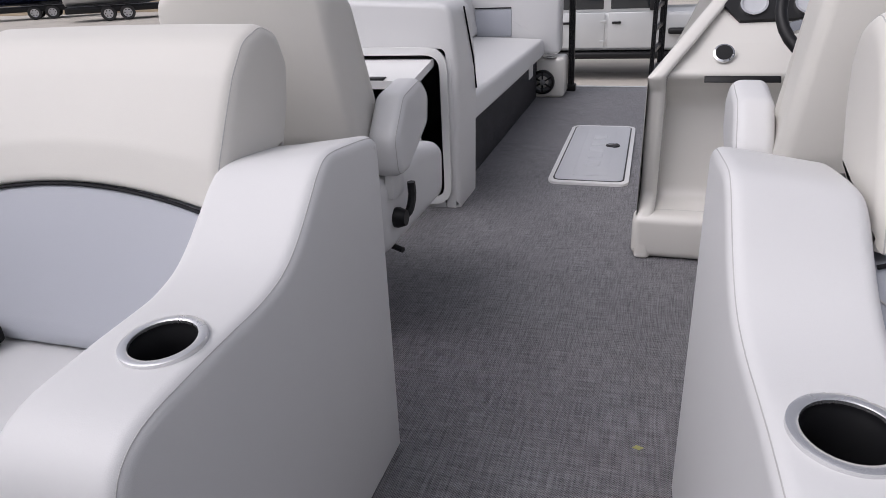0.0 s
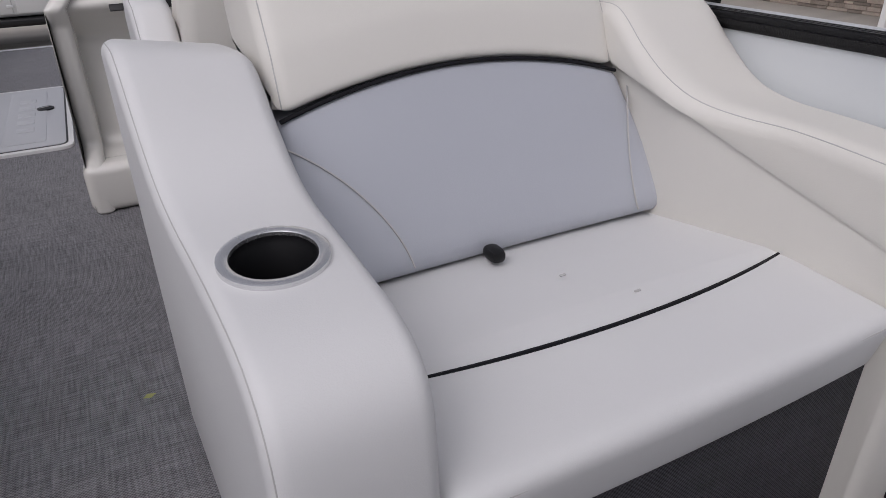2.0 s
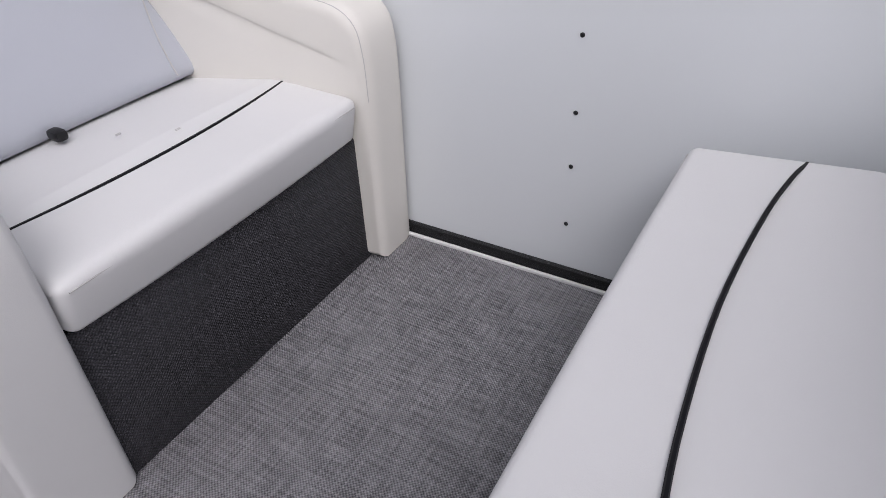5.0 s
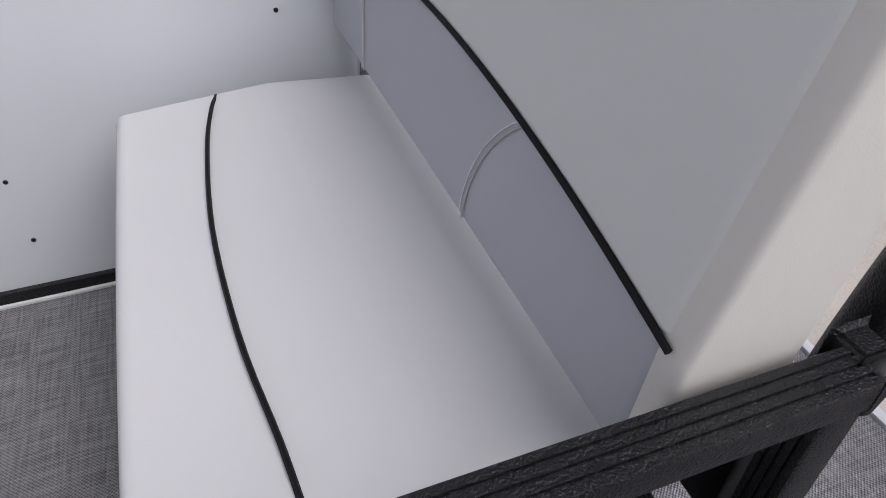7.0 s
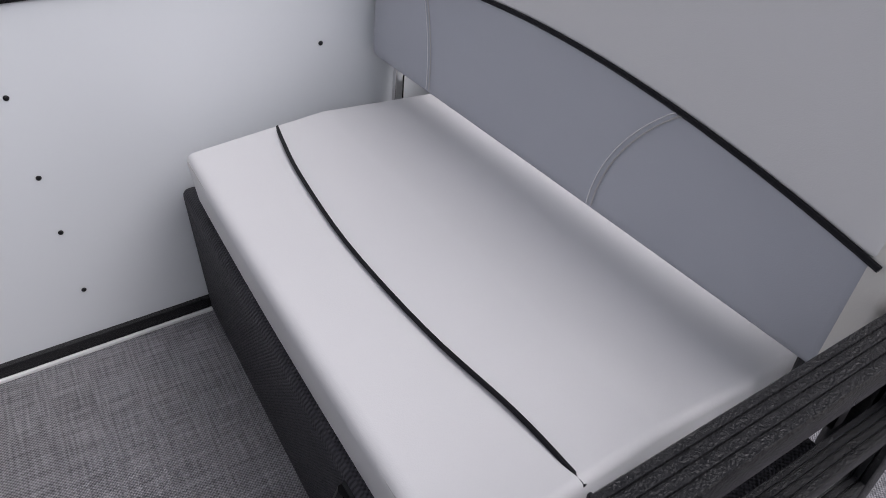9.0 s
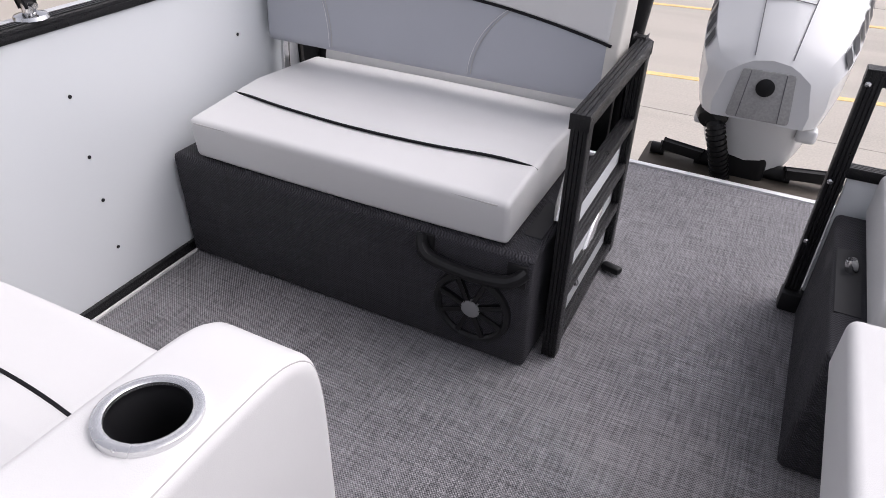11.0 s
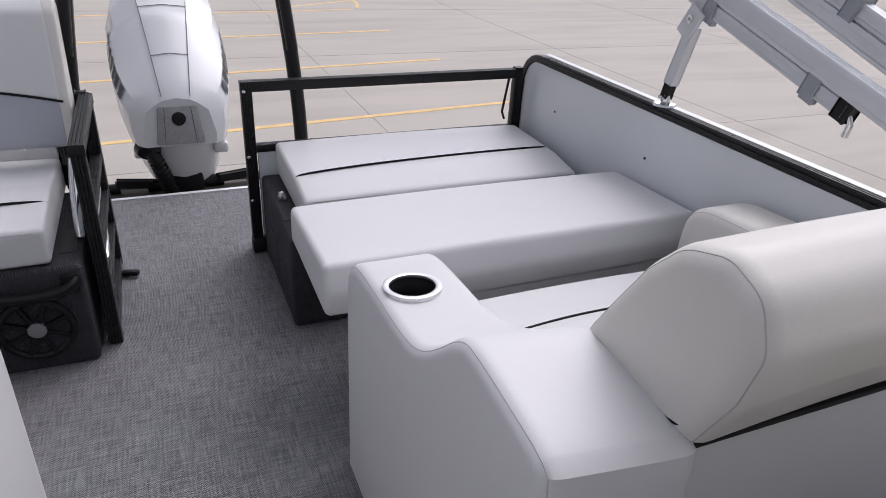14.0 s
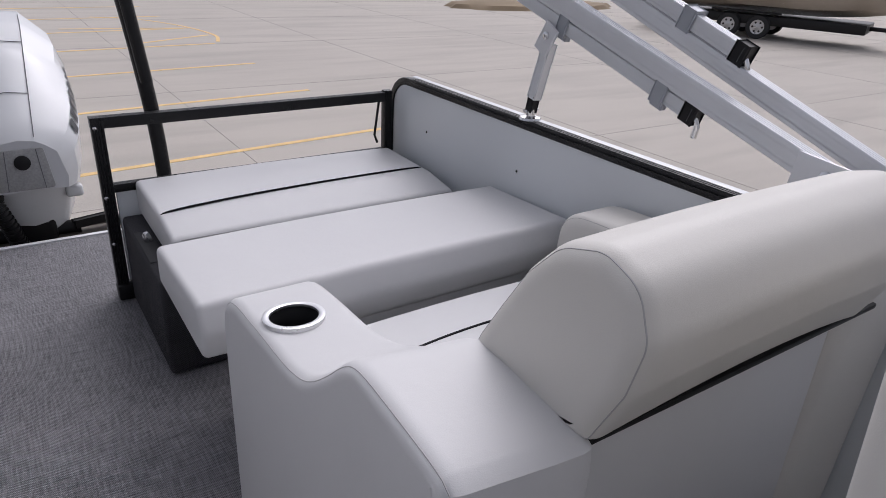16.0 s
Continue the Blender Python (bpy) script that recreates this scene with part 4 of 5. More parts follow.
part("latch_ring", bar((0.03, 3.03, 0.0265), (0.08, 3.05, 0.0265), 0.014, 0.006, 0.002), CHROME, lat)

# ---- captain chairs ----
def captain_chair(cx, y0, s, label):
    """High-backed swivel chair facing the bow; s: side of the arm that is seen."""
    t = thing("captain_chair", (cx, y0 + 0.3, 0), label, "chair", "captain chairs")
    hw = 0.25
    def shape(x, y, z):
        q = (x - cx) / hw
        f = max(0.0, (z - 0.45) / 0.5)
        x2 = cx + (x - cx) * (1.0 - 0.16 * f ** 2)
        return (x2, y + 0.035 * q * q, z - 0.05 * f * abs(q) ** 3)
    prof = rounded([(y0 + 0.06, 0.40), (y0 - 0.0, 0.62), (y0 - 0.03, 0.97), (y0 + 0.05, 1.0), (y0 + 0.12, 0.95), (y0 + 0.17, 0.62), (y0 + 0.19, 0.40)], [0.035, 0.1, 0.05, 0.05, 0.05, 0.1, 0.035], 6)
    b = part("backrest", pad(prof, cx - hw, cx + hw, 0.028, 8, 12, shape), CREAMV, t, "tall padded cream-white backrest")
    for k in (-1, 1):
        pts = [shape(cx + k * (hw - 0.035), y, z) for y, z in inset(prof, 0.003)]
        part("seam", tube(pts, 0.0009, 5, None, True), SEAM, b)
    sp = rounded([(y0 + 0.08, 0.29), (y0 + 0.08, 0.50), (y0 + 0.40, 0.50), (y0 + 0.62, 0.46), (y0 + 0.60, 0.29)], 0.06, 5)
    part("seat", pad(sp, cx - 0.27, cx + 0.27, 0.04, 6, 8, crown=0.008), VINYL, t)
    ap = rounded([(y0 + 0.10, 0.50), (y0 + 0.09, 0.60), (y0 + 0.17, 0.69), (y0 + 0.30, 0.71), (y0 + 0.36, 0.66), (y0 + 0.34, 0.58), (y0 + 0.18, 0.50)], [0.04, 0.05, 0.05, 0.05, 0.04, 0.04, 0.05], 6)
    for k in (-1, 1):
        x = cx + k * 0.275
        a = part("armrest", pad(ap, x - 0.04, x + 0.04, 0.025, 6, 3), VINYL, t)
        part("seam", tube([(x + k * 0.033, y, z) for y, z in inset(ap, 0.0075)], 0.001, 5, None, True), SEAM, a)
        part("arm_bracket", box(x - 0.012, x + 0.012, y0 + 0.12, y0 + 0.2, 0.44, 0.56, 0.006), VINYL, t)
    lv = part("recline_lever", tube(spline([(cx + s * 0.275, y0 + 0.17, 0.375), (cx + s * 0.295, y0 + 0.19, 0.385), (cx + s * 0.30, y0 + 0.21, 0.42), (cx + s * 0.30, y0 + 0.21, 0.46)], 4), 0.011, 8), PLASTIC, t, "black recline lever")
    part("knob", disc([(0.025, -0.02), (0.027, 0.0), (0.02, 0.02)], (cx + s * 0.28, y0 + 0.16, 0.38), (s, 0, 0), 16), PLASTIC, lv)
    part("swivel_lever", tube([(cx + s * 0.2, y0 + 0.2, 0.295), (cx + s * 0.28, y0 + 0.17, 0.285)], 0.008, 8), PLASTIC, t)
    part("swivel_plate", box(cx - 0.17, cx + 0.17, y0 + 0.18, y0 + 0.52, 0.27, 0.30, 0.004), PLASTIC, t)
    part("pedestal", disc([(0.10, 0.0), (0.095, 0.012), (0.045, 0.02), (0.04, 0.27)], (cx, y0 + 0.35, 0.0), (0, 0, 1), 24), ALU, t)
    return t


captain_chair(-0.65, 0.765, 1, "white padded swivel chair with a black lever")
captain_chair(0.70, 0.755, -1, "white padded swivel chair at the helm")

# ---- port lounge with open locker ----
lk = thing("lounge_locker", (-0.85, 2.15, 0), "white lounge end with its storage door propped open", "locker")
prof = rounded([(-0.515, 0.0), (-0.50, 0.55), (-0.52, 0.82), (-1.255, 0.86), (-1.255, 0.0)], [0.004, 0.05, 0.07, 0.03, 0.004], 6)
def swap(x, y, z):
    return (y, x, z)
hood = rounded([(-0.515, 0.0), (-0.50, 0.55), (-0.52, 0.82), (-1.255, 0.86), (-1.255, 0.636), (-0.574, 0.636), (-0.574, 0.0)], [0.004, 0.05, 0.07, 0.03, 0.004, 0.004, 0.004], 6)
part("shell", pad(hood, 2.01, 2.30, 0.022, 6, 4, swap), VINYL, lk)
part("side", box(-1.255, -1.118, 2.012, 2.30, 0.0, 0.635, 0.01), VINYL, lk)
part("back", box(-1.116, -0.576, 2.272, 2.30, 0.0, 0.635, 0.004), VINYL, lk)
part("sill", box(-1.116, -0.576, 2.012, 2.27, 0.0, 0.049, 0.004), VINYL, lk)
part("corner_facing", box(-0.572, -0.530, 2.008, 2.03, 0.002, 0.62, 0.004), VINYL, lk)
FX0, FX1, FZ0, FZ1 = -1.17, -0.545, 0.02, 0.665
liner = bmesh.new()
for a in ((FX0 + 0.032, FX1 - 0.032, 2.262, 2.268, FZ0 + 0.032, FZ1 - 0.032), (FX0 + 0.031, FX0 + 0.036, 2.03, 2.268, FZ0 + 0.032, FZ1 - 0.032), (FX1 - 0.036, FX1 - 0.031, 2.03, 2.268, FZ0 + 0.032, FZ1 - 0.032), (FX0 + 0.036, FX1 - 0.036, 2.03, 2.262, FZ0 + 0.031, FZ0 + 0.036), (FX0 + 0.036, FX1 - 0.036, 2.03, 2.262, FZ1 - 0.036, FZ1 - 0.031)):
    box(*a, 0, 1, liner)
# liner walls carry the locker's inner shade as a dark colour
part("interior", liner, HOLESHADE, lk, "locker liner coloured dark for the shade inside")
def ring_frame(x0, x1, z0, z1, w, y, dy, r):
    outer = rounded([(x0, z0), (x1, z0), (x1, z1), (x0, z1)], r, 6)
    inner = rounded([(x0 + w, z0 + w), (x1 - w, z0 + w), (x1 - w, z1 - w), (x0 + w, z1 - w)], max(r - w, 0.01), 6)
    bm = bmesh.new()
    A = [bm.verts.new((x, y - dy, z)) for x, z in outer]
    B = [bm.verts.new((x, y - dy, z)) for x, z in inner]
    A2 = [bm.verts.new((x, y, z)) for x, z in outer]
    B2 = [bm.verts.new((x, y + 0.02, z)) for x, z in inner]
    for i in range(len(outer)):
        bm.faces.new((A[i - 1], A[i], B[i], B[i - 1]))
        bm.faces.new((A2[i - 1], A2[i], A[i], A[i - 1]))
        bm.faces.new((B[i - 1], B[i], B2[i], B2[i - 1]))
    return bm
part("door_frame", ring_frame(FX0, FX1, FZ0, FZ1, 0.03, 2.006, 0.012, 0.09), TRIM, lk, "white plastic locker frame")
for x, z in ((FX1 - 0.015, 0.15), (FX1 - 0.015, 0.35), (FX1 - 0.015, 0.52), (-0.7, FZ1 - 0.015), (-0.9, FZ1 - 0.015), (-0.7, FZ0 + 0.025)):
    part("screw", disc([(0.006, 0), (0.005, 0.003)], (x, 2.0, z), (0, -1, 0), 8), CHROME, lk)
part("catch", box(-0.72, -0.66, 1.992, 2.001, 0.035, 0.055, 0.002), CHROME, lk, "steel catch")
dd = part("door", bar((-0.86, 2.03, 0.612), (-0.86, 1.74, 0.565), 0.52, 0.018, 0.006), TRIM, lk, "white door swung up")
part("door_pull", box(-0.80, -0.72, 1.76, 1.80, 0.577, 0.586, 0.002), PLASTIC, dd)
part("door_stay", bar((-0.71, 1.84, 0.545), (-0.605, 2.03, 0.085), 0.028, 0.012, 0.003), TRIM, lk, "white door stay")
part("piping", tube([(-0.512, 2.16, 0.80), (-0.5, 2.24, 0.60), (-0.499, 2.28, 0.46)], 0.004, 6), PIPING, lk)
part("seam", tube([(y, 2.022, z) for y, z in inset(prof, 0.009) if z > 0.03], 0.001, 5), SEAM, lk)

pb = thing("lounge_bench", (-0.85, 3.3, 0), "white cushioned lounge bench along the port side", "bench")
part("base", box(-1.25, -0.575, 2.30, 4.42, 0.0, 0.30, 0.006), BASE, pb, "dark grey cloth bench base")
cprof = rounded([(-0.525, 0.30), (-0.53, 0.415), (-1.10, 0.44), (-1.10, 0.30)], [0.02, 0.03, 0.03, 0.02], 5)
part("cushion", pad(cprof, 2.305, 4.44, 0.025, 5, 10, swap, crown=0.004), VINYL, pb)
bprof = rounded([(-1.02, 0.44), (-1.05, 0.62), (-1.12, 0.84), (-1.22, 0.85), (-1.25, 0.44)], [0.03, 0.03, 0.05, 0.04, 0.02], 5)
bk = part("backrest", pad(bprof, 2.30, 4.55, 0.03, 5, 12, swap, crown=0.006), VINYL, pb)
part("cupboard_vent", box(-0.574, -0.568, 4.05, 4.2, 0.19, 0.27, 0.002), TRIM, pb, "white vent plate")

bw = thing("bow_corner_seat", (-0.8, 4.6, 0), "white padded bow corner with a cup holder", "seat corner")
part("corner_back", pad(rounded([(-0.42, 0.30), (-0.42, 0.88), (-1.25, 0.88), (-1.25, 0.30)], 0.04, 5), 4.46, 4.66, 0.03, 6, 4, swap), VINYL, bw)
part("grey_panel", box(-1.04, -0.77, 4.452, 4.475, 0.43, 0.625, 0.008), GREYV, bw, "grey vinyl inset")
part("piping", tube([(-1.04, 4.452, 0.63), (-0.77, 4.452, 0.63)], 0.005, 6), PIPING, bw)
part("pod", box(-0.61, -0.375, 4.40, 4.66, 0.0, 0.285, 0.03, 4), GEL, bw, "white moulded speaker pod")
part("cup", disc([(0.045, 0.0), (0.048, 0.004), (0.04, 0.006)], (-0.48, 4.425, 0.284), (0, 0, 1), 20), CHROME, bw)
speaker((-0.53, 4.397, 0.115), (0, -1, 0), 0.088, "round black loudspeaker in a white bow pod", 6)

bg = thing("bow_gate", (0.0, 4.70, 0), "black aluminium bow gate with its posts", "gate")
for x in (-0.355, 0.285):
    part("post", ribbed((x, 4.70, 0.0), (x - 0.01, 4.70, 1.0), 0.045, 0.045, 4, (0, 1, 0)), RAIL, bg)
    part("foot", box(x - 0.035, x + 0.035, 4.665, 4.735, 0.0, 0.05, 0.006), PLASTIC, bg)
part("stile", ribbed((0.225, 4.30, 0.03), (0.225, 4.30, 0.80), 0.03, 0.03, 3, (0, 1, 0)), RAIL, bg)
for z in (0.06, 0.2, 0.34, 0.48, 0.62, 0.79):
    part("bar", ribbed((0.225, 4.29, z), (0.27, 4.68, z), 0.026, 0.026, 3), RAIL, bg)

# ---- helm console ----
hc = thing("helm_console", (0.7, 2.0, 0), "white moulded helm console with gauges", "console")
hp2 = rounded([(1.63, 0.0), (1.645, 0.15), (1.70, 0.185), (1.73, 0.20), (1.74, 0.55), (1.70, 0.60), (1.78, 0.70), (1.95, 0.84), (2.15, 0.90), (2.55, 0.88), (2.62, 0.0)], [0.01, 0.02, 0.02, 0.03, 0.03, 0.02, 0.03, 0.04, 0.08, 0.08, 0.01], 5)
def wing_lean(x, y, z):
    return (x + max(0.0, z - 0.60) * 0.8 + (y - 1.65) * 0.07, y, z)
part("wing", pad(hp2, 0.205, 0.262, 0.02, 6, 3, wing_lean), GEL, hc, "smooth white console side")
hp3 = rounded([(1.66, 0.0), (1.675, 0.14), (1.80, 0.18), (1.835, 0.50), (1.78, 0.56), (1.735, 0.60), (1.82, 0.69), (1.96, 0.82), (2.15, 0.89), (2.54, 0.87), (2.61, 0.0)], [0.01, 0.02, 0.06, 0.06, 0.03, 0.02, 0.03, 0.03, 0.08, 0.08, 0.01], 5)
def dash_lean(x, y, z):
    return (x + max(0.0, z - 0.60) * 0.8 * (1.2 - x) / 0.96, y, z)
part("dash", pad(hp3, 0.24, 1.2, 0.006, 3, 6, dash_lean), GEL, hc, "white dash with a recessed footwell")
part("base_step", box(0.195, 1.22, 1.635, 1.74, 0.0, 0.155, 0.03, 5), GEL, hc)
dn = Vector((0, -0.75, 0.6)).normalized()
def on_dash(x, v):
    """v runs up the sloping dash."""
    return Vector((x, 1.76 + v * 0.19, 0.64 + v * 0.185))
part("socket", disc([(0.032, -0.002), (0.032, 0.006), (0.026, 0.009), (0.024, 0.006)], on_dash(0.435, 0.12), dn, 24), CHROME, hc)
part("socket_face", disc([(0.025, 0.0), (0.025, 0.010)], on_dash(0.435, 0.12), dn, 20), PLASTIC, hc, "black round display")
part("slot", bar(on_dash(0.38, -0.25) + dn * 0.002, on_dash(0.60, -0.25) + dn * 0.002, 0.022, 0.006, 0.002, tuple(dn)), PLASTIC, hc, "black dash slot")
gb = bmesh.new()
hexa = [(-0.10, 0.0), (-0.07, 0.055), (0.14, 0.06), (0.28, 0.03), (0.28, -0.05), (-0.05, -0.06)]
dup = Vector((0, 0.6, 0.75)).normalized()
c0 = on_dash(0.53, 0.82)
v0 = [gb.verts.new(c0 + Vector((x, 0, 0)) + dup * h + dn * 0.0) for x, h in hexa]
v1 = [gb.verts.new(c0 + Vector((x, 0, 0)) + dup * h * 0.94 + dn * 0.012) for x, h in hexa]
for i in range(6):
    gb.faces.new((v0[i - 1], v0[i], v1[i], v1[i - 1]))
gb.faces.new(v1)
part("gauge_panel", gb, PLASTIC, hc, "black gauge panel")
for x in (0.52, 0.68):
    gg = part("gauge", lathe([(0.034, 0.012), (0.036, 0.02), (0.042, 0.02), (0.044, 0.012)], on_dash(x, 0.82), dn, 28), CHROME, hc, "chrome gauge ring")
    part("dial", disc([(0.035, 0.012), (0.035, 0.015)], on_dash(x, 0.82), dn, 24), LID, gg)
sw = thing("steering_wheel", (0.70, 1.62, 0.74), "black steering wheel with chrome spokes", "steering wheel")
sc0, sn = Vector((0.735, 1.64, 0.80)), Vector((0, -0.82, 0.57)).normalized()
s1, s2 = Vector((1, 0, 0)), Vector((0, 0.57, 0.82))
part("rim", tube([sc0 + (s1 * math.cos(2 * math.pi * i / 36) + s2 * math.sin(2 * math.pi * i / 36)) * 0.175 for i in range(36)], 0.017, 10, None, True), PLASTIC, sw)
for a in (200, 340, 90):
    d = s1 * math.cos(radians(a)) + s2 * math.sin(radians(a))
    part("spoke", bar(sc0 - sn * 0.03 + d * 0.03, sc0 + d * 0.17, 0.03, 0.012, 0.004, tuple(sn)), CHROME, sw)
part("hub", disc([(0.05, -0.05), (0.05, 0.0), (0.03, 0.012)], sc0 - sn * 0.03, sn, 24), PLASTIC, sw)
part("column", tube([sc0 - sn * 0.16, sc0 - sn * 0.05], 0.03, 12), PLASTIC, sw)
ws = thing("windscreen_stay", (0.35, 2.0, 0.85), "small black stay at the console edge", "stay")
part("rod", tube([(0.345, 2.06, 0.85), (0.36, 2.1, 1.02)], 0.006, 8), PLASTIC, ws)
part("clamp", disc([(0.018, -0.015), (0.02, 0), (0.018, 0.015)], (0.345, 2.05, 0.865), (1, 0, 0), 14), PLASTIC, ws)

# ---- folded bimini frames ----
def bimini(sx):
    """Folded frame: two ribbed bows with a thinner bow clipped to each, a short strut, one pivot plate."""
    b = thing("bimini_frame", (sx * 1.31, 0.2, 0.70), "folded aluminium bimini frame resting on its strut", "bimini frame", "bimini frames")
    def P(dx, y, z):
        return Vector((sx * (1.31 + dx), y, z))
    part("foot", disc([(0.034, 0.0), (0.031, 0.007), (0.014, 0.012), (0.012, 0.03)], P(-0.02, -0.565, 0.686), (0, 0, 1), 18), CHROME, b, "steel deck hinge")
    part("foot_bolt", tube([P(-0.045, -0.565, 0.712), P(0.005, -0.565, 0.712)], 0.006, 8), CHROME, b)
    part("strut_tip", bar(P(-0.02, -0.565, 0.710), P(-0.017, -0.560, 0.752), 0.022, 0.022, 0.003, (0, 1, 0)), PLASTIC, b, "black strut end")
    part("strut", bar(P(-0.017, -0.560, 0.75), P(-0.005, -0.532, 0.905), 0.026, 0.030, 0.003, (0, 1, 0)), POLISH, b, "square aluminium strut")
    head = part("strut_head", bar(P(-0.026, -0.545, 0.885), P(-0.026, -0.505, 0.955), 0.006, 0.052, 0.002, (0, 1, 0)), POLISH, b, "aluminium side plate")
    part("head_bolt", disc([(0.011, 0.0), (0.011, 0.005), (0.005, 0.008)], P(-0.030, -0.522, 0.93), (-sx, 0, 0), 12), CHROME, head)

    def bow(name, a, c, w, h):
        """A tube with raised ribs along its faces."""
        t = part(name, ribbed(a, c, w, h, 4), POLISH, b, "ribbed aluminium tube")
        d = (c - a).normalized()
        up = Vector((0, -d.z, d.y)) * (1 if d.y < 0 else -1)
        up = up if up.z > 0 else -up
        g = bmesh.new()
        for k in (-0.36, -0.12, 0.12, 0.36):
            for sd in (-1, 1):
                o = Vector((sd * w / 2, 0, 0)) + up * h * k
                bar(a + o, c + o, 0.003, h * 0.10, 0.001, tuple(up), g)
        part("rib", g, POLISH, t)
        return d, up

    def clip(p, d, up, w, h):
        c = part("saddle_clip", bar(p - d * 0.018, p + d * 0.018, w + 0.010, h + 0.012, 0.003, tuple(up)), CLIP, b, "grey saddle clip")
        part("lip", bar(p - d * 0.018 - up * (h / 2 + 0.012), p + d * 0.018 - up * (h / 2 + 0.012), w * 0.6, 0.012, 0.002, tuple(up)), CLIP, c)

    def ending(p, d, up, w, h):
        e = part("end_cap", bar(p - d * 0.012, p + d * 0.022, w + 0.004, h + 0.004, 0.004, tuple(up)), PLASTIC, b, "black end cap")
        part("eye_end", tube([p - d * 0.006 - up * h * 0.2, p - d * 0.022 - up * (h * 0.5 + 0.004), p - d * 0.026 - up * (h * 0.5 + 0.030)], 0.008, 10), CHROME, e, "chrome eye end")

    a, c = P(0, 0.30, 0.768), P(0, -1.75, 1.405)
    d, up = bow("main_bow", a, c, 0.034, 0.052)
    sub = a + d * 0.33 - up * 0.048
    bow("sub_bow", sub, sub + d * 1.6, 0.028, 0.034)
    ending(sub, d, up, 0.028, 0.034)
    for k in (0.10, 0.47):
        clip(sub + d * k, d, up, 0.028, 0.034)
    a2, c2 = P(0.10, 0.36, 0.775), P(0.10, -1.6, 1.485)
    d2, up2 = bow("rear_bow", a2, c2, 0.034, 0.046)
    sub2 = a2 + d2 * 0.40 + up2 * 0.046
    bow("rear_sub_bow", sub2, sub2 + d2 * 1.4, 0.030, 0.038)
    ending(sub2, d2, up2, 0.030, 0.038)
    clip(sub2 + d2 * 0.17, d2, up2, 0.030, 0.038)
    pv = part("pivot_plate", bar(P(-0.022, 0.24, 0.775), P(-0.022, 0.44, 0.755), 0.006, 0.075, 0.002), POLISH, b, "aluminium pivot plate")
    part("pivot_bolt", disc([(0.013, 0.0), (0.013, 0.006), (0.006, 0.010)], P(-0.026, 0.31, 0.775), (-sx, 0, 0.2), 12), CHROME, pv)
    part("pivot_post", bar(P(0.02, 0.40, 0.684), P(0.02, 0.40, 0.775), 0.05, 0.06, 0.004, (0, 1, 0)), PLASTIC, b, "black pivot post")
    return b


bimini(-1)
bimini(1)

# ---- small litter on the deck ----
lf = thing("leaf", (0.249, 0.635, 0.0), "small dry yellow-green leaf on the deck", "leaf")
bm = bmesh.new()
lv = [bm.verts.new((0.249 + x, 0.635 + y, z)) for x, y, z in ((-0.013, 0, 0.001), (-0.004, 0.006, 0.005), (0.010, 0.003, 0.002), (0.013, -0.001, 0.006), (0.002, -0.006, 0.002))]
bm.faces.new(lv)
bmesh.ops.solidify(bm, geom=bm.faces[:], thickness=0.0008)
part("blade", bm, LEAF, lf)
random.seed(4)
for i in range(9):
    x, y = random.uniform(-0.2, 0.2), random.uniform(0.2, 3.9)
    c = thing("crumb", (x, y, 0), "tiny dark crumb lying on the deck", "debris", "deck crumbs")
    part("grain", box(x - 0.004, x + 0.004, y - 0.003, y + 0.003, 0.0, 0.003, 0.001, 1), DECAL, c)
for x, y in ((0.80, 0.07), (0.86, -0.01)):
    c = thing("crumb", (x, y, 0.41), "tiny grey crumb on the seat cushion", "debris", "seat crumbs")
    part("grain", box(x - 0.005, x + 0.005, y - 0.002, y + 0.002, 0.4065, 0.4095, 0.001, 1), SEAM, c)

# ---- parking lot ----
def ribbon(pts, w):
    """A flat painted stripe along a line on the ground."""
    bm = bmesh.new()
    P = [Vector((x, y, GZ)) for x, y in pts]
    rows = []
    for i, p in enumerate(P):
        d = (P[min(i + 1, len(P) - 1)] - P[max(i - 1, 0)]).normalized()
        n = Vector((-d.y, d.x, 0)) * w / 2
        rows.append([bm.verts.new(p + n + Vector((0, 0, k))) for k in (0.004, -0.002)] + [bm.verts.new(p - n + Vector((0, 0, k))) for k in (-0.002, 0.004)])
    for a, b in zip(rows, rows[1:]):
        for i in range(4):
            bm.faces.new((a[i - 1], a[i], b[i], b[i - 1]))
    bm.faces.new(rows[0]), bm.faces.new(rows[-1])
    return bm


LANE = 0.115
for i in range(9):
    y = -6.17 - 2.6 * i
    structure("parking_line", ribbon([(1.7, y), (-4.35, y - LANE * 6.05)], 0.09), YELLOW, "worn yellow painted parking line", "parking line")
arc = [tuple(p)[:2] for p in spline([Vector((-2.6, -19.9, 0)), Vector((-3.3, -19.5, 0)), Vector((-3.93, -18.8, 0)), Vector((-4.5, -17.4, 0)), Vector((-4.72, -15.9, 0)), Vector((-4.5, -14.9, 0))], 5)]
structure("parking_line", ribbon(arc, 0.08), YELLOW, "worn yellow curved marking", "parking line")
for p, q in (((-2.8, -15.0), (-4.6, -16.0)), ((-1.6, -17.6), (-4.5, -17.3))):
    structure("parking_line", ribbon([p, q], 0.09), YELLOW, "worn yellow painted marking", "parking line")
jn = bmesh.new()
for i in range(-8, 9):
    box(-60, 60, i * 4.6 - 0.8, i * 4.6 - 0.791, GZ - 0.002, GZ + 0.002, 0, 1, jn)
    box(i * 4.6 - 2.3, i * 4.6 - 2.291, -60, 60, GZ - 0.002, GZ + 0.0025, 0, 1, jn)
structure("pavement_joints", jn, JOINT, "sawn joints in the concrete lot", "joint")
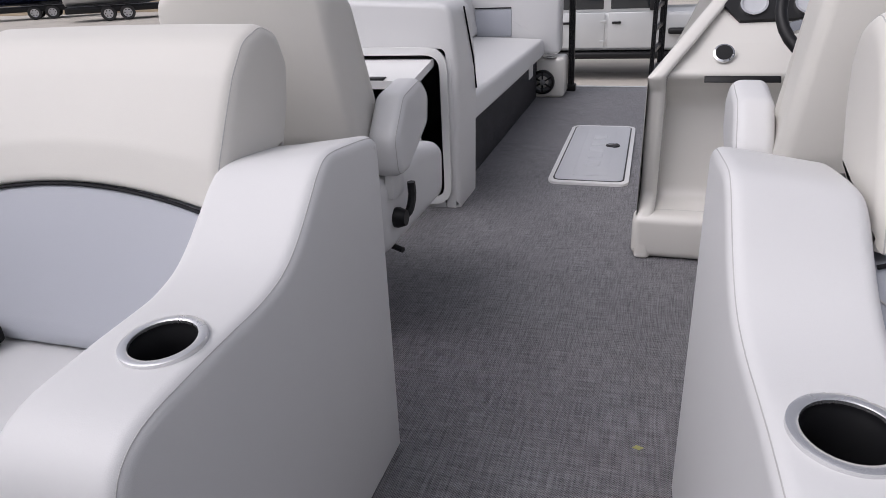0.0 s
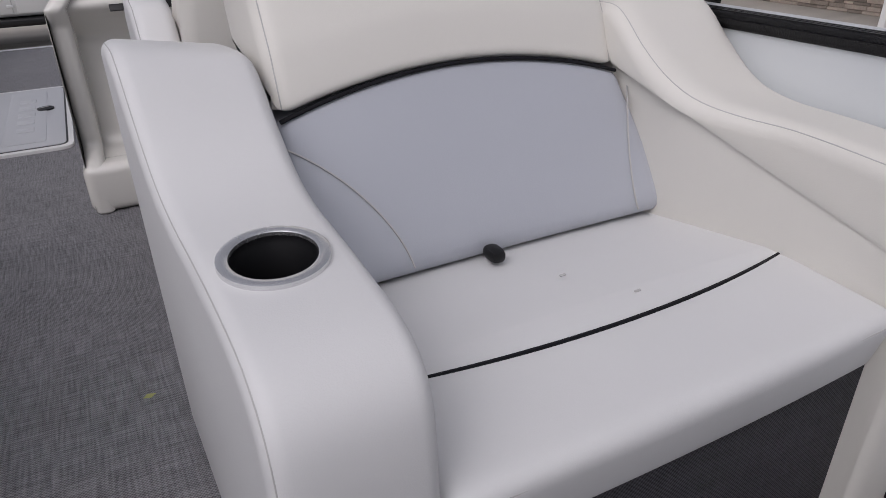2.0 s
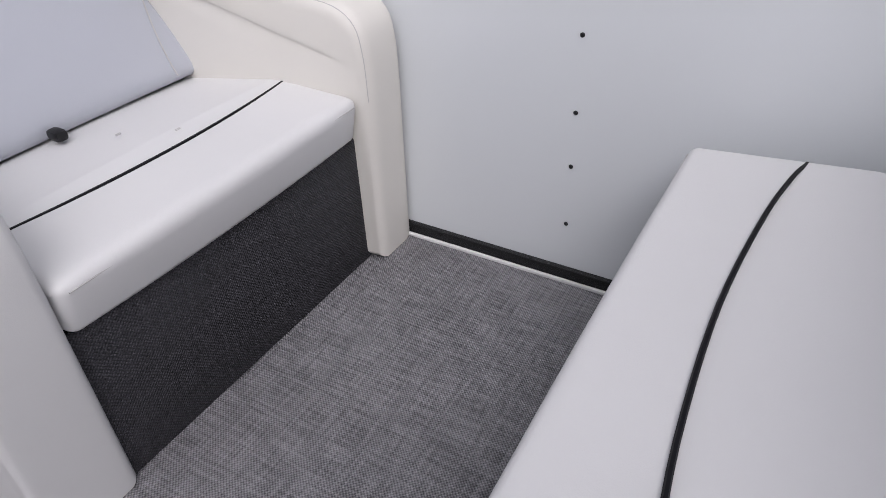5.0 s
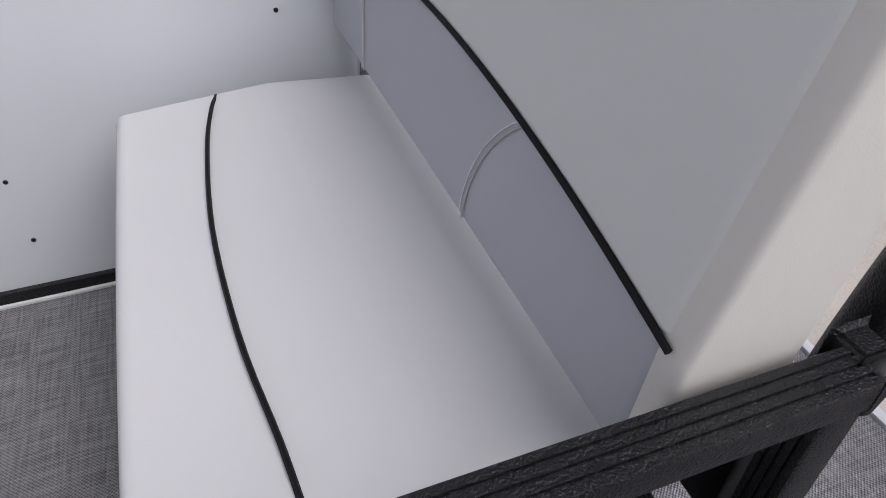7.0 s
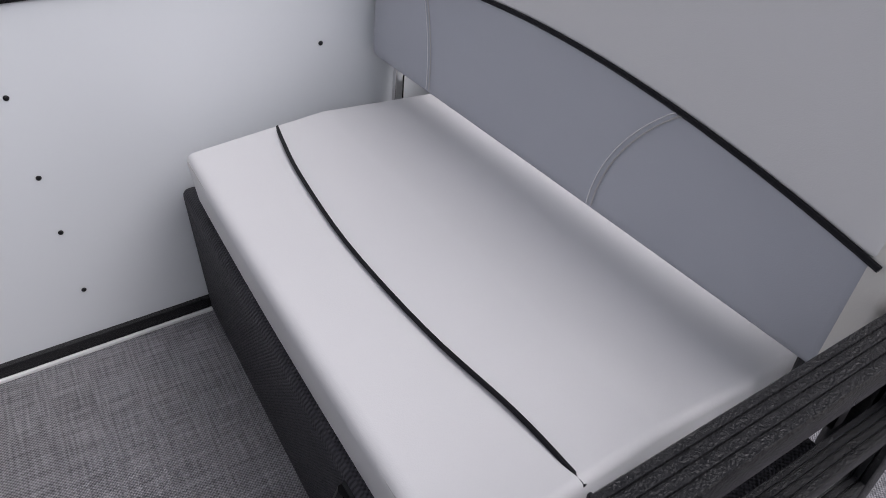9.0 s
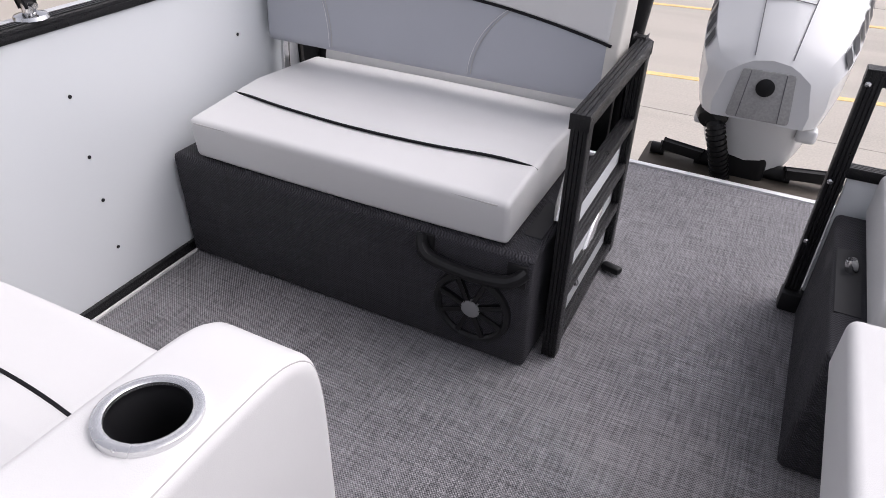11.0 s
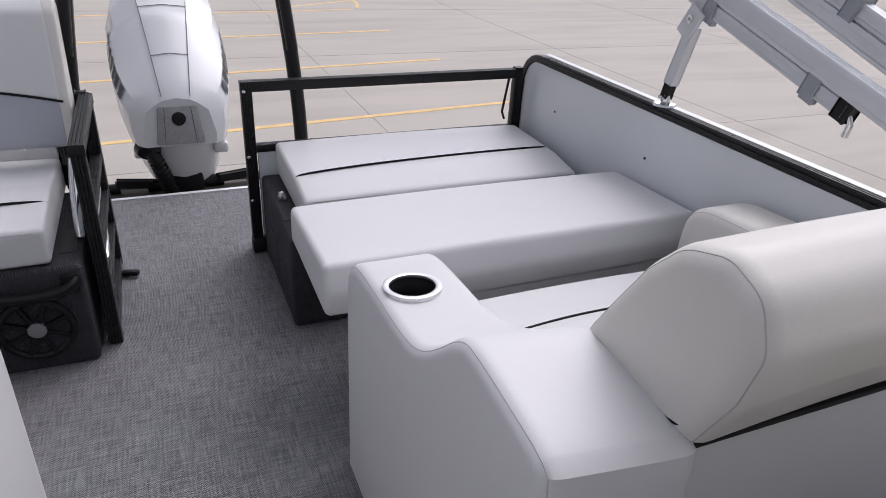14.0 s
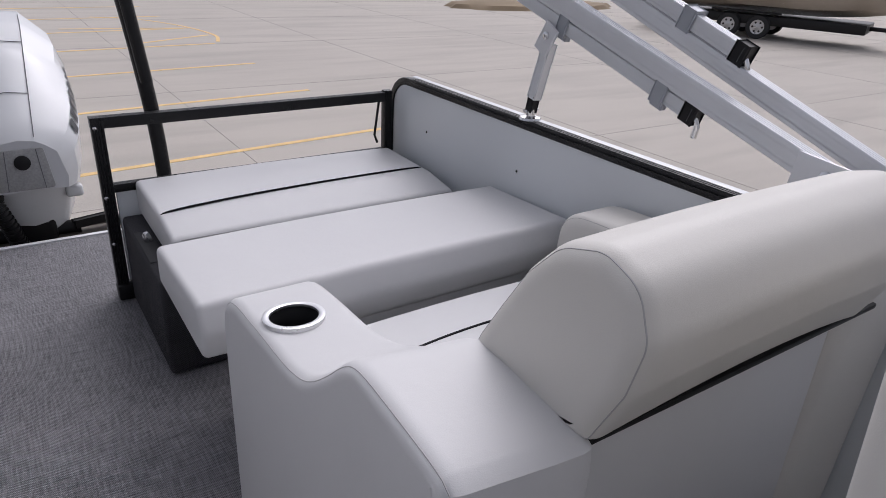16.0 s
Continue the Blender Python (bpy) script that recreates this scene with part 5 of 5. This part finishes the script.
for i in range(3):
    x, y = 1.76, -7.62 - i * 2.6
    w = thing("wheel_stop", (x, y, GZ), "weathered concrete wheel stop on the lot", "wheel stop", "wheel stops")
    part("block", pad(rounded([(-0.09, GZ), (-0.06, GZ + 0.13), (0.06, GZ + 0.13), (0.09, GZ)], [0.005, 0.03, 0.03, 0.005], 3), -0.9, 0.9, 0.03, 4, 4, lambda a, b, c, x=x, y=y: (x - b, y + a, c)), WALKC, w)


def wheel(parent, c, rad, wid, axis, name="wheel"):
    w = part(name, lathe([(rad * 0.6, -wid / 2), (rad * 0.92, -wid / 2), (rad, -wid * 0.3), (rad, wid * 0.3), (rad * 0.92, wid / 2), (rad * 0.6, wid / 2)], c, axis, 28), TYRE, parent, "black tyre")
    part("rim", disc([(rad * 0.61, -wid * 0.45), (rad * 0.61, wid * 0.35), (rad * 0.5, wid * 0.3), (rad * 0.2, wid * 0.34), (rad * 0.12, wid * 0.4)], c, axis, 24), RIM, w)
    m = Vector(axis).to_track_quat("Z", "Y").to_matrix()
    for i in range(6):
        a = 2 * math.pi * i / 6
        d = m @ Vector((math.cos(a), math.sin(a), 0))
        n = m @ Vector((0, 0, 1))
        part("rim_hole", disc([(rad * 0.09, 0), (rad * 0.09, 0.004)], Vector(c) + d * rad * 0.4 + n * wid * 0.33, axis, 10), PLASTIC, w)
    return w


# silver off-road car side on beyond the bow
car = thing("off_road_car", (-0.4, 14.3, GZ), "silver four-door off-road car parked beyond the bow", "car")
CY, CZ = 12.1, GZ
def cb(x0, x1, z0, z1, y0=0.0, y1=1.6, r=0.06):
    return box(-0.36 + x0, -0.36 + x1, CY + y0, CY + y1, CZ + z0, CZ + z1, r, 3)
part("body", cb(-2.1, 2.0, 0.52, 1.16, 0.05, 1.65), SILVER, car, "silver body sides")
part("cabin", cb(-2.05, 0.75, 1.12, 1.80, 0.12, 1.58, 0.08), SILVER, car)
part("roof", cb(-2.1, 0.78, 1.78, 1.88, 0.1, 1.6, 0.04), PLASTIC, car, "black top")
for x0, x1 in ((-1.95, -1.15), (-1.02, -0.28), (-0.16, 0.58)):
    part("window", cb(x0, x1, 1.22, 1.70, 0.108, 0.14, 0.03), GLASSD, car, "dark tinted window")
for x0, x1 in ((-1.05, -0.24), (-0.19, 0.66)):
    d = part("door", cb(x0, x1, 0.56, 1.17, 0.035, 0.07, 0.03), SILVER, car)
    part("handle", cb(x0 + 0.07, x0 + 0.22, 0.98, 1.02, 0.0, 0.04, 0.01), PLASTIC, d, "black door handle")
    for z in (0.66, 1.0):
        part("hinge", cb(x1 - 0.08, x1 + 0.02, z, z + 0.04, 0.02, 0.04, 0.005), SILVER, d)
part("mirror", cb(0.5, 0.66, 1.2, 1.4, -0.16, 0.04, 0.03), PLASTIC, car, "black door mirror")
part("sill_step", cb(-1.2, 0.9, 0.40, 0.50, -0.06, 0.2, 0.03), PLASTIC, car, "black side step")
for x in (-1.55, 1.35):
    part("fender", cb(x - 0.52, x + 0.52, 0.80, 0.90, -0.08, 0.2, 0.04), PLASTIC, car, "black wheel arch")
    wheel(car, (-0.36 + x, CY + 0.12, CZ + 0.40), 0.40, 0.24, (0, -1, 0))
    wheel(car, (-0.36 + x, CY + 1.5, CZ + 0.40), 0.40, 0.24, (0, 1, 0))
part("underbody", cb(-1.9, 1.9, 0.34, 0.6, 0.3, 1.4, 0.03), PLASTIC, car)


def boat_on_trailer(at, turn, hull_mat, label, length=6.5):
    """A hull with a rubbing strake on a tandem trailer."""
    m = Matrix.Translation(at) @ Matrix.Rotation(radians(turn), 4, "Z")
    t = new("trailer_boat")
    t.matrix_world = m
    tagged(t, label, "boat", "boats on trailers")
    def put(name, bm, material, lab=""):
        bm.transform(m)
        return part(name, bm, material, t, lab)
    h = bmesh.new()
    rings = []
    for i in range(13):
        u = i / 12
        hw = 1.15 * (1 - max(0, u - 0.45) ** 2 * 3.1)
        keel = 0.75 + max(0, u - 0.6) ** 2 * 2.6
        x = -length / 2 + length * u
        rings.append([h.verts.new(v) for v in ((x, 0, keel), (x, hw * 0.7, keel + 0.22), (x, hw, 1.35 + 0.25 * u), (x, hw * 0.95, 1.75 + 0.25 * u), (x, -hw * 0.95, 1.75 + 0.25 * u), (x, -hw, 1.35 + 0.25 * u), (x, -hw * 0.7, keel + 0.22))])
    for a, b in zip(rings, rings[1:]):
        for i in range(7):
            h.faces.new((a[i - 1], a[i], b[i], b[i - 1]))
    h.faces.new(rings[0]), h.faces.new(rings[-1])
    put("hull", h, hull_mat)
    # frame slab made thick and solid, its black also stands for under-hull shadow
    put("rail", box(-length / 2, length * 0.35, -0.95, 0.95, 0.42, 0.70, 0.03), PLASTIC, "black trailer frame thickened to stand for the shadow under the hull")
    put("tongue", box(length * 0.3, length * 0.72, -0.06, 0.06, 0.50, 0.62, 0.01), PLASTIC)
    for x in (-0.45, 0.45):
        for y in (-1.0, 1.0):
            c = m @ Vector((x - 0.6, y, 0.36))
            ax = m.to_3x3() @ Vector((0, 1 if y > 0 else -1, 0))
            wheel(t, c, 0.36, 0.22, tuple(ax))
    for y in (-1, 1):
        put("fender", box(-1.65, 0.45, y * 1.0 - 0.14, y * 1.0 + 0.14, 0.76, 0.82, 0.03), PLASTIC)
    return t


boat_on_trailer((-21.5, -12.1, GZ), 110, TAN, "tan boat on a black tandem trailer across the lot", 8)
boat_on_trailer((-33, 32.5, GZ), 40, NAVY, "navy boat on a black trailer far off", 7)
boat_on_trailer((-26, 30.3, GZ), 40, COWL, "white boat on a black trailer far off", 6)
boat_on_trailer((8.07, -8.93, GZ), 60, NAVY, "navy boat on a tandem trailer beside the lot", 7)

so = bmesh.new()
bmesh.ops.create_cone(so, cap_ends=True, segments=40, radius1=4.2, radius2=3.9, depth=0.16)
for v in so.verts:
    v.co = Vector((-19.5 + v.co.x * (1 + 0.06 * math.sin(3 * v.co.y)), -21.5 + v.co.y * 0.4, GZ + 0.08 + v.co.z))
structure("ground_island", so, DIRT, "bare brown planting island", "ground")
structure("ground_soil", box(-90, -9, 35, 80, GZ - 0.1, GZ + 0.03, 0.02), DIRT, "strip of bare tan soil", "ground")

# ---- building beside the starboard side ----
structure("pavement", box(9.0, 13.2, -6, 26, GZ - 0.2, GZ + 0.1, 0.015), WALKC, "pale concrete walkway", "pavement")
structure("wall_building", box(13.25, 13.6, -8, 28, GZ, 3.4), mat("pale_siding", (0.55, 0.52, 0.46), 0.8, vary=0.05, scale=3, grain=0.2), "pale rendered building wall", "wall")
structure("roof_building", box(10.2, 14.5, -9, 29, 2.6, 2.85, 0.03), mat("soffit", (0.6, 0.58, 0.55), 0.8), "flat porch roof over the walkway", "roof")
mm = thing("entrance_mat", (9.75, 3.55, GZ + 0.1), "dark red entrance mat with pale lettering bars", "mat")
part("carpet", box(9.35, 10.5, 2.4, 3.75, GZ + 0.1, GZ + 0.112, 0.004), RED, mm)
for k in range(5):
    part("bar", box(9.55, 9.68, 2.75 + 0.14 * k, 2.85 + 0.14 * k, GZ + 0.1, GZ + 0.1145), TRIM, mm, "plain pale lettering bar")


def column(x0, x1, y0, y1, h, label):
    """A stone-clad pier: a mortar core and courses of split stones."""
    t = thing("stone_pier", ((x0 + x1) / 2, (y0 + y1) / 2, GZ + 0.1), label, "pier", "stone piers")
    part("core", box(x0 + 0.03, x1 - 0.03, y0 + 0.03, y1 - 0.03, GZ + 0.1, GZ + 0.1 + h), MORTAR, t)
    rng = random.Random(int(y0 * 10))
    z = GZ + 0.1
    while z < GZ + 0.1 + h - 0.04:
        ch = rng.choice((0.05, 0.06, 0.08, 0.10))
        y = y0
        while y < y1 - 0.03:
            ln = min(rng.uniform(0.16, 0.42), y1 - y)
            p = rng.uniform(0.0, 0.035)
            part("stone", box(x0 - p, x0 + 0.06, y + 0.004, y + ln - 0.004, z + 0.003, z + ch - 0.003, 0.008, 1), STONE, t, "", True, 20)
            y += ln
        x = x0 + 0.06
        while x < x1 - 0.03:
            ln = min(rng.uniform(0.2, 0.45), x1 - x)
            p = rng.uniform(0.0, 0.03)
            part("stone", box(x, x + ln - 0.006, y0 - p, y0 + 0.05, z + 0.003, z + ch - 0.003, 0.008, 1), STONE, t, "", True, 20)
            x += ln
        z += ch
    part("cap", box(x0 - 0.05, x1 + 0.05, y0 - 0.05, y1 + 0.05, GZ + 0.1 + h, GZ + 0.17 + h, 0.015), WALKC, t, "pale stone cap")
    part("post", box((x0 + x1) / 2 - 0.14, (x0 + x1) / 2 + 0.14, (y0 + y1) / 2 - 0.14, (y0 + y1) / 2 + 0.14, GZ + 0.17 + h, 2.6, 0.01), TRIM, t, "white square post")
    return t


column(10.6, 11.3, 3.95, 5.15, 0.85, "stacked-stone pier with a pale cap")
column(12.4, 13.2, 5.9, 9.4, 1.1, "stacked-stone wall base beside the porch")
dp = thing("downspout", (10.35, 5.35, GZ + 0.1), "white downspout pipe in front of the stone pier", "downspout")
part("pipe", bar((10.35, 5.32, GZ + 0.2), (10.35, 5.32, 2.6), 0.09, 0.07, 0.01, (0, 1, 0)), TRIM, dp)
part("boot", box(10.28, 10.42, 5.25, 5.39, GZ + 0.1, GZ + 0.28, 0.02), TRIM, dp)
gd = thing("glass_door", (13.22, 2.9, GZ + 0.1), "dark glass entrance door in a white frame", "door", "", "structure")
part("pane", box(13.215, 13.235, 2.3, 3.5, GZ + 0.25, 0.95, 0.002), GLASSD, gd)
for y0, y1, z0, z1 in ((2.2, 2.3, GZ + 0.1, 1.05), (3.5, 3.6, GZ + 0.1, 1.05), (2.3, 3.5, 0.95, 1.05), (2.3, 3.5, GZ + 0.1, GZ + 0.25)):
    part("frame", box(13.2, 13.248, y0, y1, z0, z1, 0.004), TRIM, gd, "white door frame")
